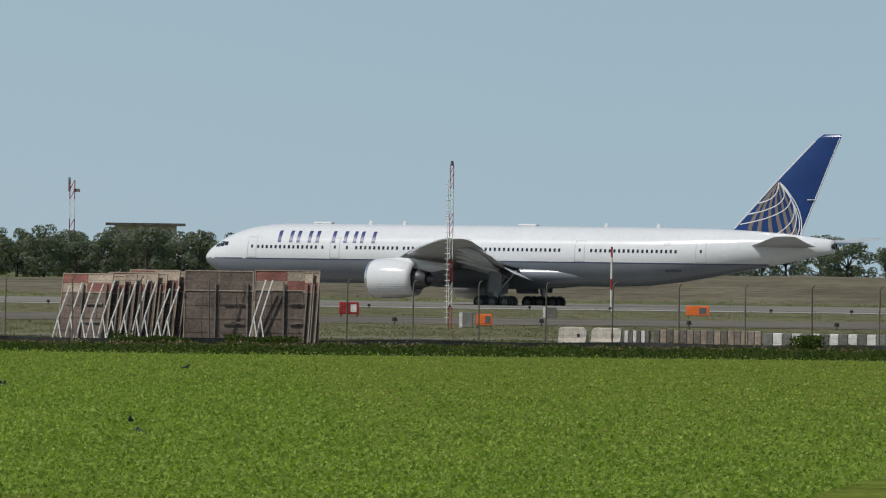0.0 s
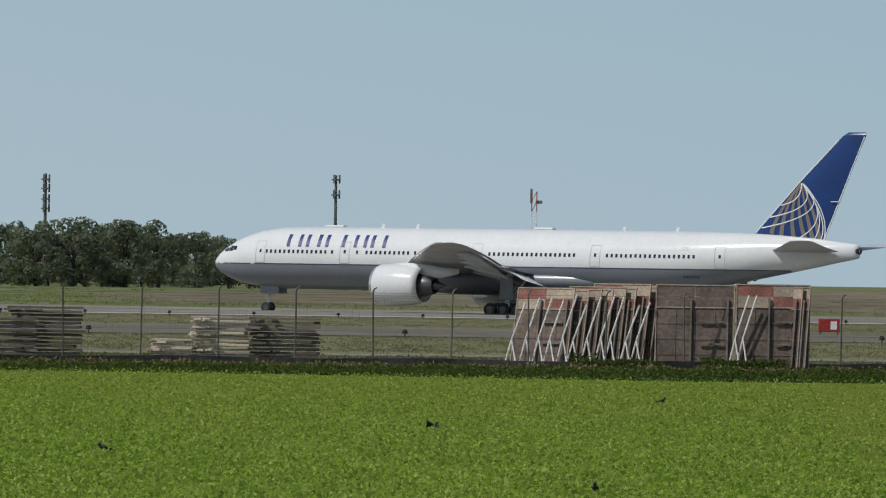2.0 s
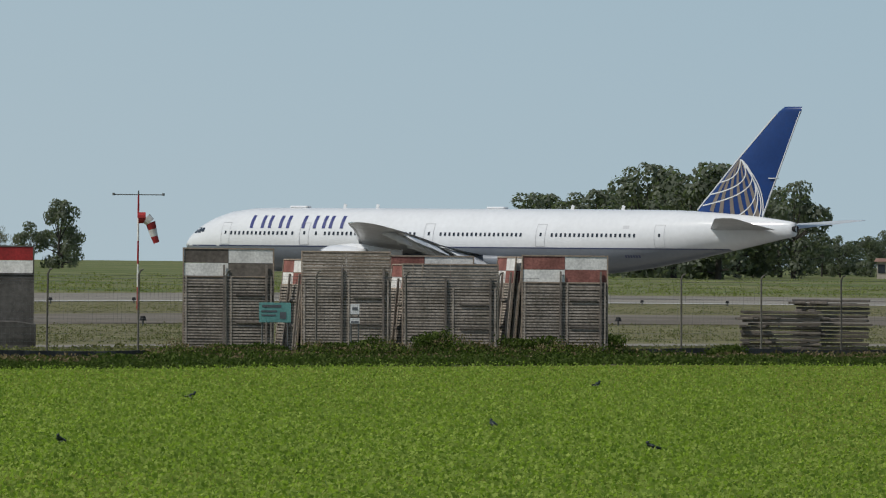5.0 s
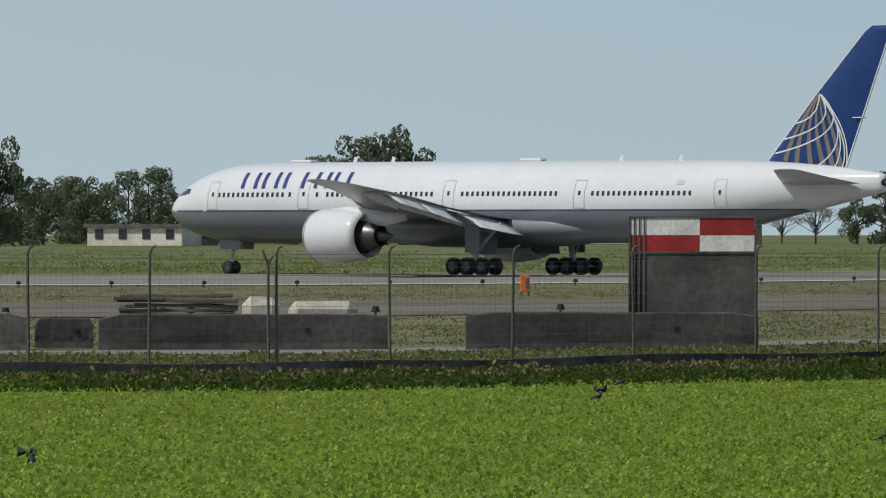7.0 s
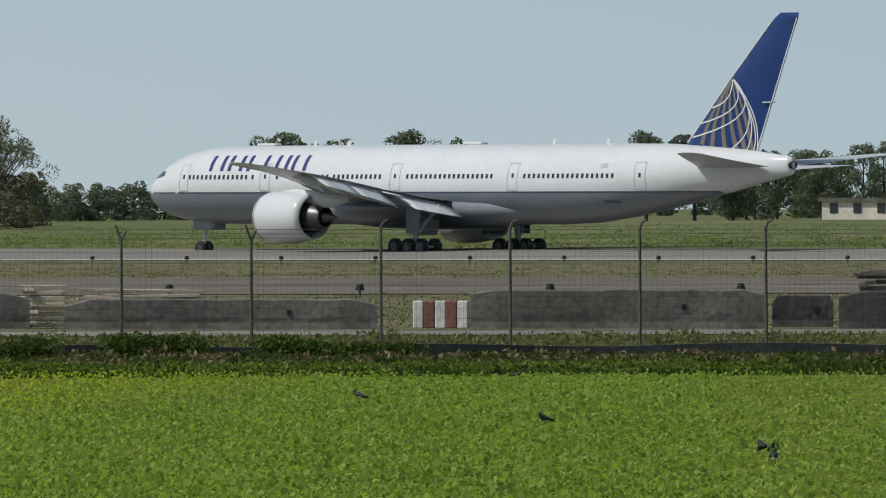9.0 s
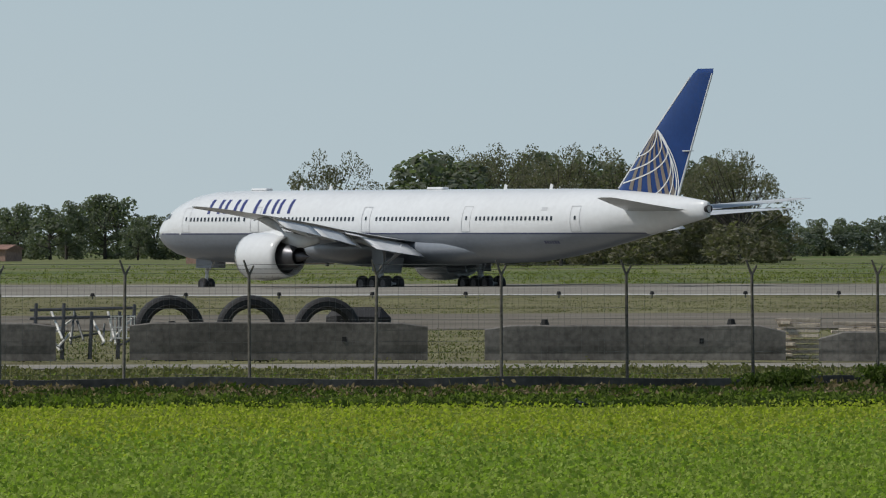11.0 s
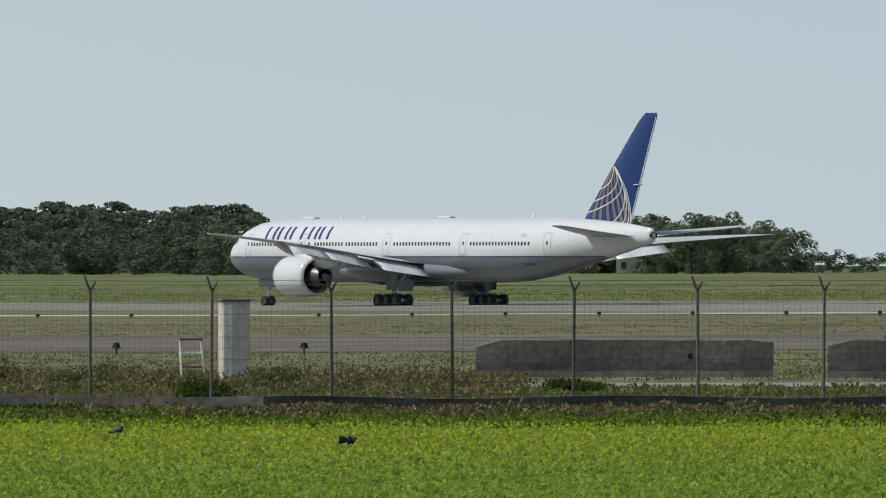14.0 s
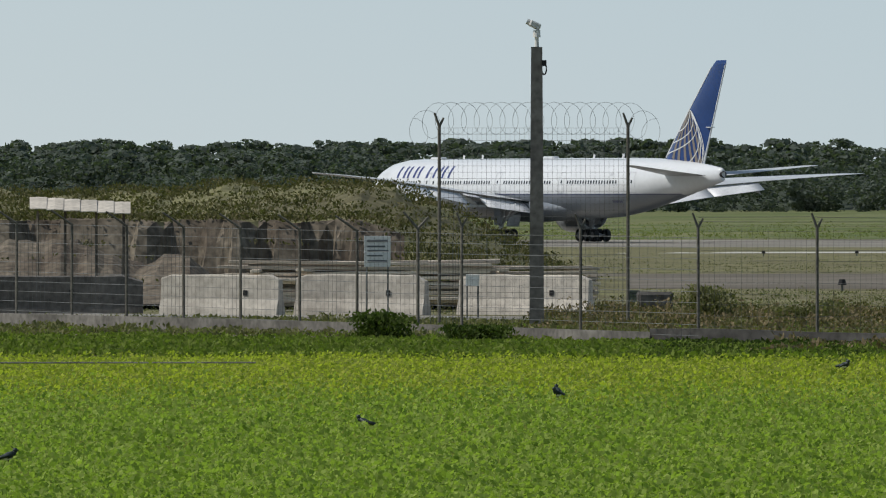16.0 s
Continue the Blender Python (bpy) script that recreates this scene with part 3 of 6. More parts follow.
def build_airliner():
    a = thing("airliner", Matrix(), "white twin-engine wide-body airliner with blue tail rolling on the runway", "airplane")
    # fuselage, white above the belt line and grey below
    bm = B()
    rings = []
    for f, zc, ry, rz in [(f, *section(f)) for f in sorted({s[0] for s in SECTIONS} | set(np.arange(12, 72, 2.0)))]:
        q = max(-0.999, min(0.9, (BELT - zc) / rz))
        a0 = math.asin(q)
        ang = [a0 + (math.pi - 2 * a0) * i / 22 for i in range(23)] + [math.pi - a0 + (math.pi + 2 * a0) * i / 16 for i in range(1, 16)]
        rings.append([(GEAR_F - f, ry * math.cos(t), zc + rz * math.sin(t)) for t in ang])
    loft(bm, rings)
    n = len(rings[0])
    for f in bm.faces:
        if len(f.verts) == 4 and f.calc_center_median().z < BELT - 0.001 or f.calc_center_median().z < 4.0:
            f.material_index = 1
    bmesh.ops.recalc_face_normals(bm, faces=bm.faces[:])
    fus = part("fuselage", bm, ["white", "grey"], a)
    for s in (1, -1):
        bm = B()
        patch(bm, 0.9, 66.0, BELT - 0.02, BELT + 0.08, 0.015, 60, 1, s)
        part("belt_line", bm, "navy", fus, "thin dark blue stripe")
        # cabin windows by rows between the doors
        for f0, f1 in ((7.6, 14.6), (15.3, 15.6), (18.2, 18.5), (19.3, 24.3), (24.9, 30.6), (33.4, 43.4), (46.7, 56.4)):
            f = f0
            while f < f1:
                bm = B()
                patch(bm, f, f + 0.24, 5.95, 6.29, 0.02, 1, 2, s)
                part("window", bm, "glass", fus)
                f += 0.533
        for f0 in (6.35, 16.3, 31.5, 44.9, 58.6):
            bm = B()
            w, h0, h1, e = 1.15, 5.0, 7.15, 0.055
            patch(bm, f0, f0 + e, h0, h1, 0.02, 1, 5, s)
            patch(bm, f0 + w - e, f0 + w, h0, h1, 0.02, 1, 5, s)
            patch(bm, f0, f0 + w, h1 - e, h1, 0.022, 2, 1, s)
            patch(bm, f0, f0 + w, h0, h0 + e, 0.022, 2, 1, s)
            patch(bm, f0 + 0.47, f0 + 0.7, 6.0, 6.32, 0.022, 1, 1, s, 0, 1)
            part("door", bm, ["line_grey", "glass"], fus, "grey outlined cabin door")
        # airline name as plain slanted bars
        widths = [(10.0, 1.75, 2), (12.25, 1.7, 2), (14.5, 0.36, 1), (15.8, 1.6, 1), (17.8, 1.5, 2), (19.75, 1.75, 2)]
        for f0, w, k in widths:
            bm = B()
            e = 0.38
            patch(bm, f0 + (0 if k == 2 or w < 1 else w / 2 - e / 2), f0 + e + (0 if k == 2 or w < 1 else w / 2 - e / 2), 6.6, 7.82, 0.025, 1, 6, s, -0.06)
            if k == 2:
                patch(bm, f0 + w - e, f0 + w, 6.6, 7.82, 0.025, 1, 6, s, -0.06)
            part("name_bar", bm, "name_blue", fus, "dark blue painted bar")
        bm = B()
        patch(bm, 55.0, 55.7, 6.75, 7.05, 0.02, 1, 1, s)
        part("flag_mark", bm, "line_grey", fus, "small painted flag")
        bm = B()
        for i in range(6):
            patch(bm, 55.1 + i * 0.29, 55.3 + i * 0.29, 4.02, 4.25, 0.02, 1, 1, s)
        part("registration_bar", bm, "navy", fus)
        # cockpit windows
        for f0, f1, z0, z1 in ((1.75, 2.35, 6.05, 6.42), (2.4, 3.05, 6.1, 6.62), (3.1, 3.6, 6.2, 6.6)):
            bm = B()
            patch(bm, f0, f1, z0, z1, 0.02, 2, 2, s)
            part("cockpit_window", bm, "glass", fus)
    for f in (14.0, 19.5, 23.5, 38.0, 47.0, 53.0):
        bm = B()
        h = 0.16 if f in (14.0, 38.0) else 0.42
        if h < 0.3:
            box(bm, GEAR_F - f, 0, 8.66, 2.2, 0.8, 0.26, None, 0, 0.1)
        else:
            box(bm, GEAR_F - f, 0, 8.75, 0.35, 0.05, 0.45, pose(0, 0, 0, 0, -20, 0))
        part("antenna", bm, "white", fus)
    bm = B()
    lathe(bm, [(0, 0.28), (0.25, 0.36), (0.5, 0.3)], 6.85, GEAR_F - 73.25, 0, 16)
    part("auxiliary_exhaust", bm, "black", fus)
    # belly fairing
    bm = B()
    rings = []
    for f, w, h in ((20, 1.2, 0.1), (23, 2.5, 0.55), (28, 3.12, 0.95), (36, 3.2, 1.05), (42, 2.9, 0.85), (47, 2.0, 0.4), (51, 0.9, 0.05)):
        rings.append([(GEAR_F - f, w * math.cos(t), 3.6 + (h + 0.55) * math.sin(t) * (1 if math.sin(t) < 0 else 0.9)) for t in [math.tau * i / 24 for i in range(24)]])
    loft(bm, rings)
    bmesh.ops.recalc_face_normals(bm, faces=bm.faces[:])
    part("belly_fairing", bm, "grey", a)
    # fin and rudder
    bm = B()
    surface(bm, [(7.2, 60.4, 8.5, 0, 0.95), (8.6, 61.8, 7.7, 0, 0.88), (13.5, 66.55, 5.05, 0, 0.56), (17.9, 71.1, 2.55, 0, 0.3), (18.3, 71.75, 1.95, 0, 0.18)], upright=True)
    fin = part("fin", bm, "blue", a)

    def fin_le(z):
        return float(np.interp(z, [7.2, 8.6, 13.5, 17.9], [60.4, 61.8, 66.55, 71.1]))

    def fin_te(z):
        return float(np.interp(z, [7.2, 17.9], [68.9, 73.5]))

    def fin_y(f, z):
        lf, te = fin_le(z), fin_te(z)
        c = max(0.0, min(1.0, (f - lf) / (te - lf)))
        th = float(np.interp(z, [7.2, 13.5, 18.3], [0.95, 0.56, 0.18]))
        return 5 * (0.2969 * math.sqrt(c) - 0.126 * c - 0.3516 * c * c + 0.2843 * c ** 3 - 0.1036 * c ** 4) * th * 0.62

    # tail emblem: arcs that swing out from one point of the leading edge, and stripes that fan down
    apex = (66.75, 13.45)
    ARCS = (((66.95, 11.51), (64.3, 11.2)), ((69.11, 10.98), (63.3, 10.05)), ((71.0, 10.45), (62.4, 9.0)), ((70.5, 9.93), (66.45, 8.0)),
            ((69.85, 10.3), (68.2, 7.95)), ((69.95, 10.0), (68.86, 7.87)), ((70.0, 10.7), (69.2, 7.8)))
    STRIPES = (((64.2, 10.75), (63.55, 8.45)), ((64.9, 11.4), (64.65, 8.3)), ((65.4, 11.4), (66.0, 8.05)), ((66.1, 11.2), (67.2, 8.0)), ((67.1, 11.2), (68.05, 7.95)), ((68.2, 11.0), (68.75, 7.9)))

    def along(ctrl, end, q):
        f, z = (apex[k] * (1 - q) ** 2 + 2 * ctrl[k] * q * (1 - q) + end[k] * q * q for k in (0, 1))
        return max(f, fin_le(z) + 0.1), z

    for s in (1, -1):
        for group, material, name, label in ((ARCS, "white", "emblem_arc", "white painted arc of the tail emblem"), (STRIPES, "gold", "emblem_stripe", "muted gold stripe of the tail emblem")):
            for ctrl, end in group:
                bm = B()
                n = 16
                path = [along(ctrl, end, (j + 0.4) / (n + 0.4)) for j in range(n + 1)]
                rows_ = []
                for j, (f, z) in enumerate(path):
                    p, q = path[max(0, j - 1)], path[min(n, j + 1)]
                    ln = math.hypot(q[0] - p[0], q[1] - p[1]) or 1
                    w = 0.055 if material == "white" else 0.05 + 0.19 * j / n
                    lift = 0.05 if material == "white" else 0.03
                    nx, nz = -(q[1] - p[1]) / ln * w, (q[0] - p[0]) / ln * w
                    rows_.append([bm.verts.new((GEAR_F - fx, s * (fin_y(fx, zx) + lift), zx)) for fx, zx in ((max(f - nx, fin_le(z - nz) + 0.06), z - nz), (max(f + nx, fin_le(z + nz) + 0.06), z + nz))])
                for p, q in zip(rows_, rows_[1:]):
                    bm.faces.new((p[0], p[1], q[1], q[0]))
                part(name, bm, material, fin, label)
    # leading edges bare
    bm = B()
    for z in np.arange(8.6, 17.3, 0.9):
        tube(bm, (GEAR_F - fin_le(z) + 0.03, 0, z), (GEAR_F - fin_le(z + 0.9) + 0.03, 0, z + 0.9), 0.11, 0.11, 6)
    part("fin_leading_edge", bm, "white", fin)
    bm = B()
    tube(bm, (GEAR_F - fin_te(7.4) - 0.02, 0, 7.4), (GEAR_F - fin_te(17.9) - 0.02, 0, 17.9), 0.09, 0.07, 6)
    part("rudder_edge", bm, "white", fin, "thin white rear edge of the rudder")
    bm = B()
    box(bm, GEAR_F - fin_te(11.6) + 0.3, 0, 11.6, 0.9, 0.5, 0.07)
    part("rudder_hinge", bm, "white", fin)
    for s in (1, -1):
        # tailplane
        bm = B()
        surface(bm, [(1.0, 63.9, 7.6, 6.75, 0.7), (5.5, 67.4, 5.0, 7.2, 0.45), (10.2, 71.1, 2.5, 7.7, 0.25), (10.8, 72.3, 1.2, 7.76, 0.12)], s)
        part("tailplane", bm, "wing", a, "grey horizontal tailplane")
        # wing
        bm = B()
        surface(bm, WING, s, False, wing_rise)
        w = part("wing", bm, "wing", a, "light grey swept wing with raked tip")
        bm = B()
        for s0, s1 in zip(np.arange(3.2, 31, 1.5), np.arange(4.7, 32.4, 1.5)):
            p, q = wing_at(s0), wing_at(s1)
            tube(bm, (GEAR_F - p[0] + 0.02, s * s0, p[2] + wing_rise(s0)), (GEAR_F - q[0] + 0.02, s * s1, q[2] + wing_rise(s1)), 0.06 + p[3] * 0.08, 0.06 + q[3] * 0.08, 8)
        part("slat", bm, "alu", w, "bare metal leading edge")
        # flaps, drooped a little
        for s0, s1, c, droop in ((3.3, 9.2, 2.9, 24), (9.35, 11.4, 1.7, 10), (11.6, 16.4, 2.3, 26), (16.5, 21.6, 2.3, 26)):
            bm = B()
            rings = []
            for sp in np.linspace(s0, s1, 5):
                lf, ch, z, th = wing_at(sp)
                ring = []
                for aft, h in foil(c * (1 if s0 < 11 else ch / 8), 0.26):
                    ang = radians(droop)
                    ring.append((GEAR_F - (lf + ch * 0.93) - aft * math.cos(ang) - 0.1, s * sp, z - 0.12 - aft * math.sin(ang) + h))
                rings.append(ring)
            loft(bm, rings)
            bmesh.ops.recalc_face_normals(bm, faces=bm.faces[:])
            part("flap", bm, "flap", w, "pale drooped flap")
        for sp, ln in ((4.6, 5.6), (9.4, 5.0), (13.5, 4.8), (17.6, 4.2), (21.4, 3.6)):
            lf, ch, z, th = wing_at(sp)
            bm = B()
            rings = []
            for i in range(7):
                q = i / 6
                r = 0.34 * math.sin(math.pi * min(0.98, max(0.06, q)))
                x = GEAR_F - (lf + ch * 0.55) - ln * q
                zz = z - 0.28 + wing_rise(sp) * 0.35 - 1.15 * q * q
                rings.append([(x, s * sp + r * 0.7 * math.cos(t), zz + r * 1.2 * math.sin(t)) for t in [math.tau * k / 12 for k in range(12)]])
            loft(bm, rings)
            bmesh.ops.recalc_face_normals(bm, faces=bm.faces[:])
            part("flap_fairing", bm, "wing", w)
        # engine
        ex, ey, ez = GEAR_F - 24.8, s * 9.6, 2.95
        bm = B()
        lathe(bm, [(-0.9, 1.55), (-0.3, 1.62), (0.0, 1.74), (-0.12, 1.86), (-0.6, 1.99), (-1.6, 2.05), (-3.2, 2.0), (-4.6, 1.82), (-5.3, 1.66), (-5.25, 1.58), (-4.4, 1.5)], ez, ex, ey, 40)
        bmesh.ops.recalc_face_normals(bm, faces=bm.faces[:])
        e = part("engine", bm, "white", a, "large white engine nacelle")
        bm = B()
        lathe(bm, [(-0.05, 1.66), (0.01, 1.74), (-0.06, 1.84), (-0.35, 1.945)], ez, ex + 0.015, ey, 40)
        part("inlet_lip", bm, "alu", e, "bare metal inlet lip", True)
        bm = B()
        lathe(bm, [(-1.0, 1.56), (-1.02, 0.5), (-0.6, 0.3), (-0.3, 0.02)], ez, ex, ey, 32)
        part("fan", bm, "dark_metal", e)
        bm = B()
        lathe(bm, [(-4.4, 1.5), (-4.5, 0.9)], ez, ex, ey, 32)
        lathe(bm, [(-4.4, 1.2), (-5.4, 1.08), (-6.5, 0.82), (-6.6, 0.74), (-6.3, 0.66)], ez, ex, ey, 32)
        part("core_nozzle", bm, "dark_metal", e, "dark metal exhaust nozzle", True)
        bm = B()
        lathe(bm, [(-6.2, 0.55), (-7.2, 0.3), (-7.9, 0.03)], ez, ex, ey, 24)
        part("exhaust_cone", bm, "dark_metal", e, "", True)
        bm = B()
        rings = []
        for f, z0, z1, wd in ((26.3, 4.85, 5.0, 0.1), (28.0, 4.3, 5.15, 0.24), (30.0, 3.7, 5.0, 0.28), (32.0, 3.7, 4.7, 0.2), (34.0, 4.1, 4.6, 0.08)):
            rings.append([(GEAR_F - f, ey - wd, z0), (GEAR_F - f, ey + wd, z0), (GEAR_F - f, ey + wd, z1), (GEAR_F - f, ey - wd, z1)])
        loft(bm, rings)
        part("pylon", bm, "white", a)
        # main gear: three axles
        g = new("main_gear")
        g.parent = a
        bm = B()
        y = s * 5.5
        tube(bm, (0, y, 0.75), (0.1, s * 5.0, 4.2), 0.24, 0.28, 12)
        tube(bm, (0, y, 2.0), (0.2, s * 2.6, 3.6), 0.13, 0.13, 8)
        tube(bm, (0, y, 1.4), (-2.0, s * 4.8, 3.9), 0.09, 0.09, 8)
        tube(bm, (1.5, y, 0.68), (-1.5, y, 0.68), 0.2, 0.2, 10)
        for x in (-1.48, 0, 1.48):
            tube(bm, (x, y - 0.75, 0.67), (x, y + 0.75, 0.67), 0.1, 0.1, 8)
        part("strut", bm, "wing", g)
        bm = B()
        box(bm, -0.1, y + s * 0.35, 2.75, 1.5, 0.07, 2.1, None, 0, 0.03)
        box(bm, 0.9, s * 3.4, 2.2, 2.6, 0.07, 1.3, pose(0, 0, 0, s * 14, 0, 0), 0, 0.03)
        part("gear_door", bm, "grey", g)
        for x in (-1.48, 0, 1.48):
            for dy in (-0.7, 0.7):
                wheel("tyre", g, x, y + dy, 0.67, 0.5)
    g = new("nose_gear")
    g.parent = a
    bm = B()
    nx = GEAR_F - 6.2
    tube(bm, (nx, 0, 0.5), (nx - 0.15, 0, 3.2), 0.14, 0.18, 12)
    tube(bm, (nx, 0, 1.4), (nx - 1.7, 0, 3.0), 0.07, 0.07, 8)
    tube(bm, (nx, -0.5, 0.53), (nx, 0.5, 0.53), 0.09, 0.09, 8)
    part("strut", bm, "white", g)
    for sy in (1, -1):
        bm = B()
        box(bm, nx - 0.6, sy * 0.75, 2.35, 2.2, 0.06, 0.85, None, 0, 0.02)
        part("gear_door", bm, "grey", g)
        wheel("tyre", g, nx, sy * 0.36, 0.53, 0.42)
    return a


airliner = build_airliner()
airliner.matrix_world = pose(*TAXI[0][1:4], 0, 0, TAXI[0][4])


# ---- perimeter fence ----
POST_K = [0, 5, 10, 15, 20, 23, 28, 34, 41, 46, 54, 58]
POST_U = [-2714, -1658, -565, 549, 1652, 2298, 3391, 4651, 5915, 6811, 8183, 8880]
POSTS = [float(np.interp(k, POST_K, POST_U)) for k in range(59)]


def rad(u, r, z):
    a = bear(u)
    return Vector((r * math.sin(a), r * math.cos(a), z))


def wire(verts, faces, a, b, w=0.004):
    """A thin three-sided wire."""
    d = (b - a).normalized()
    s = d.cross(Vector((0.3, 0.2, 1))).normalized() * w
    t = d.cross(s).normalized() * w
    n = len(verts)
    for p in (a, b):
        verts.extend([p + s, p - s * 0.5 + t * 0.87, p - s * 0.5 - t * 0.87])
    for i in range(3):
        j = (i + 1) % 3
        faces.append((n + i, n + j, n + 3 + j, n + 3 + i))


def post_mesh(name, h, style, r=0.03):
    bm = B()
    tube(bm, (0, 0, -0.1), (0, 0, h), r, r * 0.92, 8)
    if style == "y":
        tube(bm, (0, 0, h - 0.02), (-0.10, -0.02, h + 0.26), r * 0.85, r * 0.6, 6)
        tube(bm, (0, 0, h - 0.02), (0.09, 0.02, h + 0.16), r * 0.85, r * 0.6, 6)
    elif style == "wide":
        tube(bm, (0, 0, h - 0.02), (-0.28, -0.04, h + 0.30), r * 0.85, r * 0.6, 6)
        tube(bm, (0, 0, h - 0.02), (0.20, 0.03, h + 0.20), r * 0.85, r * 0.6, 6)
    elif style == "left":
        tube(bm, (0, 0, h - 0.02), (-0.42, -0.04, h + 0.27), r * 0.85, r * 0.6, 6)
    else:
        tube(bm, (0, 0, h - 0.02), (0.05, 0, h + 0.1), r * 0.9, r * 0.75, 6)
        tube(bm, (0.05, 0, h + 0.09), (0.13, 0, h + 0.13), r * 0.75, r * 0.6, 6)
    me = bpy.data.meshes.new(name)
    bm.to_mesh(me)
    bm.free()
    me.materials.append(M["post"])
    return me


def build_fence():
    fence = thing("perimeter_fence", Matrix(), "tall airfield wire fence on weathered brown metal posts", "fence")
    styles = {"y": post_mesh("post_y", 2.12, "y"), "arm": post_mesh("post_arm", 2.34, "arm")}
    rng = random.Random(4)
    for u in POSTS:
        st = "y" if u < 1000 or 2280 < u < 2310 else "arm"
        shared("post", styles[st], fence, at(u, fence_r(u), 0, rng.uniform(-12, 12)) @ pose(0, 0, 0, rng.uniform(-0.8, 0.8), rng.uniform(-0.8, 0.8), 0))
        if 2280 < u < 2310:
            shared("post", styles["arm"], fence, at(u + 14, fence_r(u) + 0.1))
    vs, fs, vv, fv = [], [], [], []
    for a, b in zip(POSTS, POSTS[1:]):
        ra, rb = fence_r(a), fence_r(b)
        for z in [0.12, 0.3, 0.5, 0.7, 0.9, 1.1, 1.3, 1.5, 1.7, 1.9, 2.05, 2.14, 2.22, 2.3]:
            sag = rng.uniform(-0.015, 0.015)
            wire(vs, fs, rad(a, ra + 0.03, z), rad(b, rb + 0.03, z + sag), 0.0034 if z < 2.15 else 0.005)
        n = 22
        for i in range(1, n):
            u = a + (b - a) * i / n
            r = ra + (rb - ra) * i / n + 0.035
            wire(vv, fv, rad(u, r, 0.08), rad(u, r, 2.1), 0.0021)
    tagged(raw("line_wire", vs, fs, "steel", fence), kind="stuff")
    tagged(raw("mesh_wire", vv, fv, "steel", fence), kind="stuff")
    # corner stretch that runs away beyond the last post
    corner = thing("corner_fence", Matrix(), "wire fence with outward leaning posts on a low wall", "fence")
    left, wide, yy = post_mesh("post_left", 1.93, "left"), post_mesh("post_wide", 2.0, "wide", 0.033), post_mesh("post_corner", 2.05, "y")
    cu = [-2923, -3134, -3212, -3320, -3422, -3527, -3628, -3729, -3826, -3924, -4022, -4120]
    cr = [193, 198, 200, 202, 204, 206, 208, 210, 212, 214, 216, 218]
    for i, (u, r) in enumerate(zip(cu, cr)):
        shared("post", yy if i < 2 else wide if i == 2 else left, corner, at(u, r, 0.05 + 0.02 * i))
    vs, fs = [], []
    cu2, cr2 = [-2714] + cu, [189] + cr
    for i in range(len(cu2) - 1):
        for z in [0.15, 0.35, 0.55, 0.75, 0.95, 1.15, 1.35, 1.55, 1.75, 1.93]:
            wire(vs, fs, rad(cu2[i], cr2[i], z + 0.02 * i), rad(cu2[i + 1], cr2[i + 1], z + 0.02 * i + 0.02), 0.0045)
        for k in range(1, 14):
            u, r = cu2[i] + (cu2[i + 1] - cu2[i]) * k / 14, cr2[i] + (cr2[i + 1] - cr2[i]) * k / 14
            wire(vs, fs, rad(u, r, 0.1), rad(u, r, 1.95 + 0.02 * i), 0.003)
    tagged(raw("mesh_wire", vs, fs, "steel", corner), kind="stuff")
    # low concrete kerb along the foot of the fence
    for name, us, base in (("fence_kerb", np.arange(-2800, 8900, 100.0), 0.0), ("corner_wall", np.arange(-4700, -2750, 100.0), 0.0)):
        verts, faces = [], []
        for i, u in enumerate(us):
            r = fence_r(u) - 0.35 if name == "fence_kerb" else float(np.interp(u, cu2[::-1], cr2[::-1])) - 0.4
            h = 0.24 + 0.03 * math.sin(u * 0.011) if name == "fence_kerb" else 0.20 + 0.00008 * (-2750 - u)
            for dr, z in ((0, -0.1), (0, h), (0.3, h), (0.3, -0.1)):
                verts.append(rad(u, r + dr, z))
        for i in range(len(us) - 1):
            for j in range(3):
                faces.append((i * 4 + j, i * 4 + j + 1, i * 4 + 5 + j, i * 4 + 4 + j))
        # main kerb takes darker concrete for its shadow; corner wall the lit tone
        tagged(raw(name, verts, faces, "concrete_dark" if name == "fence_kerb" else "concrete"), "low concrete kerb under the fence", "kerb", "", "structure")


build_fence()


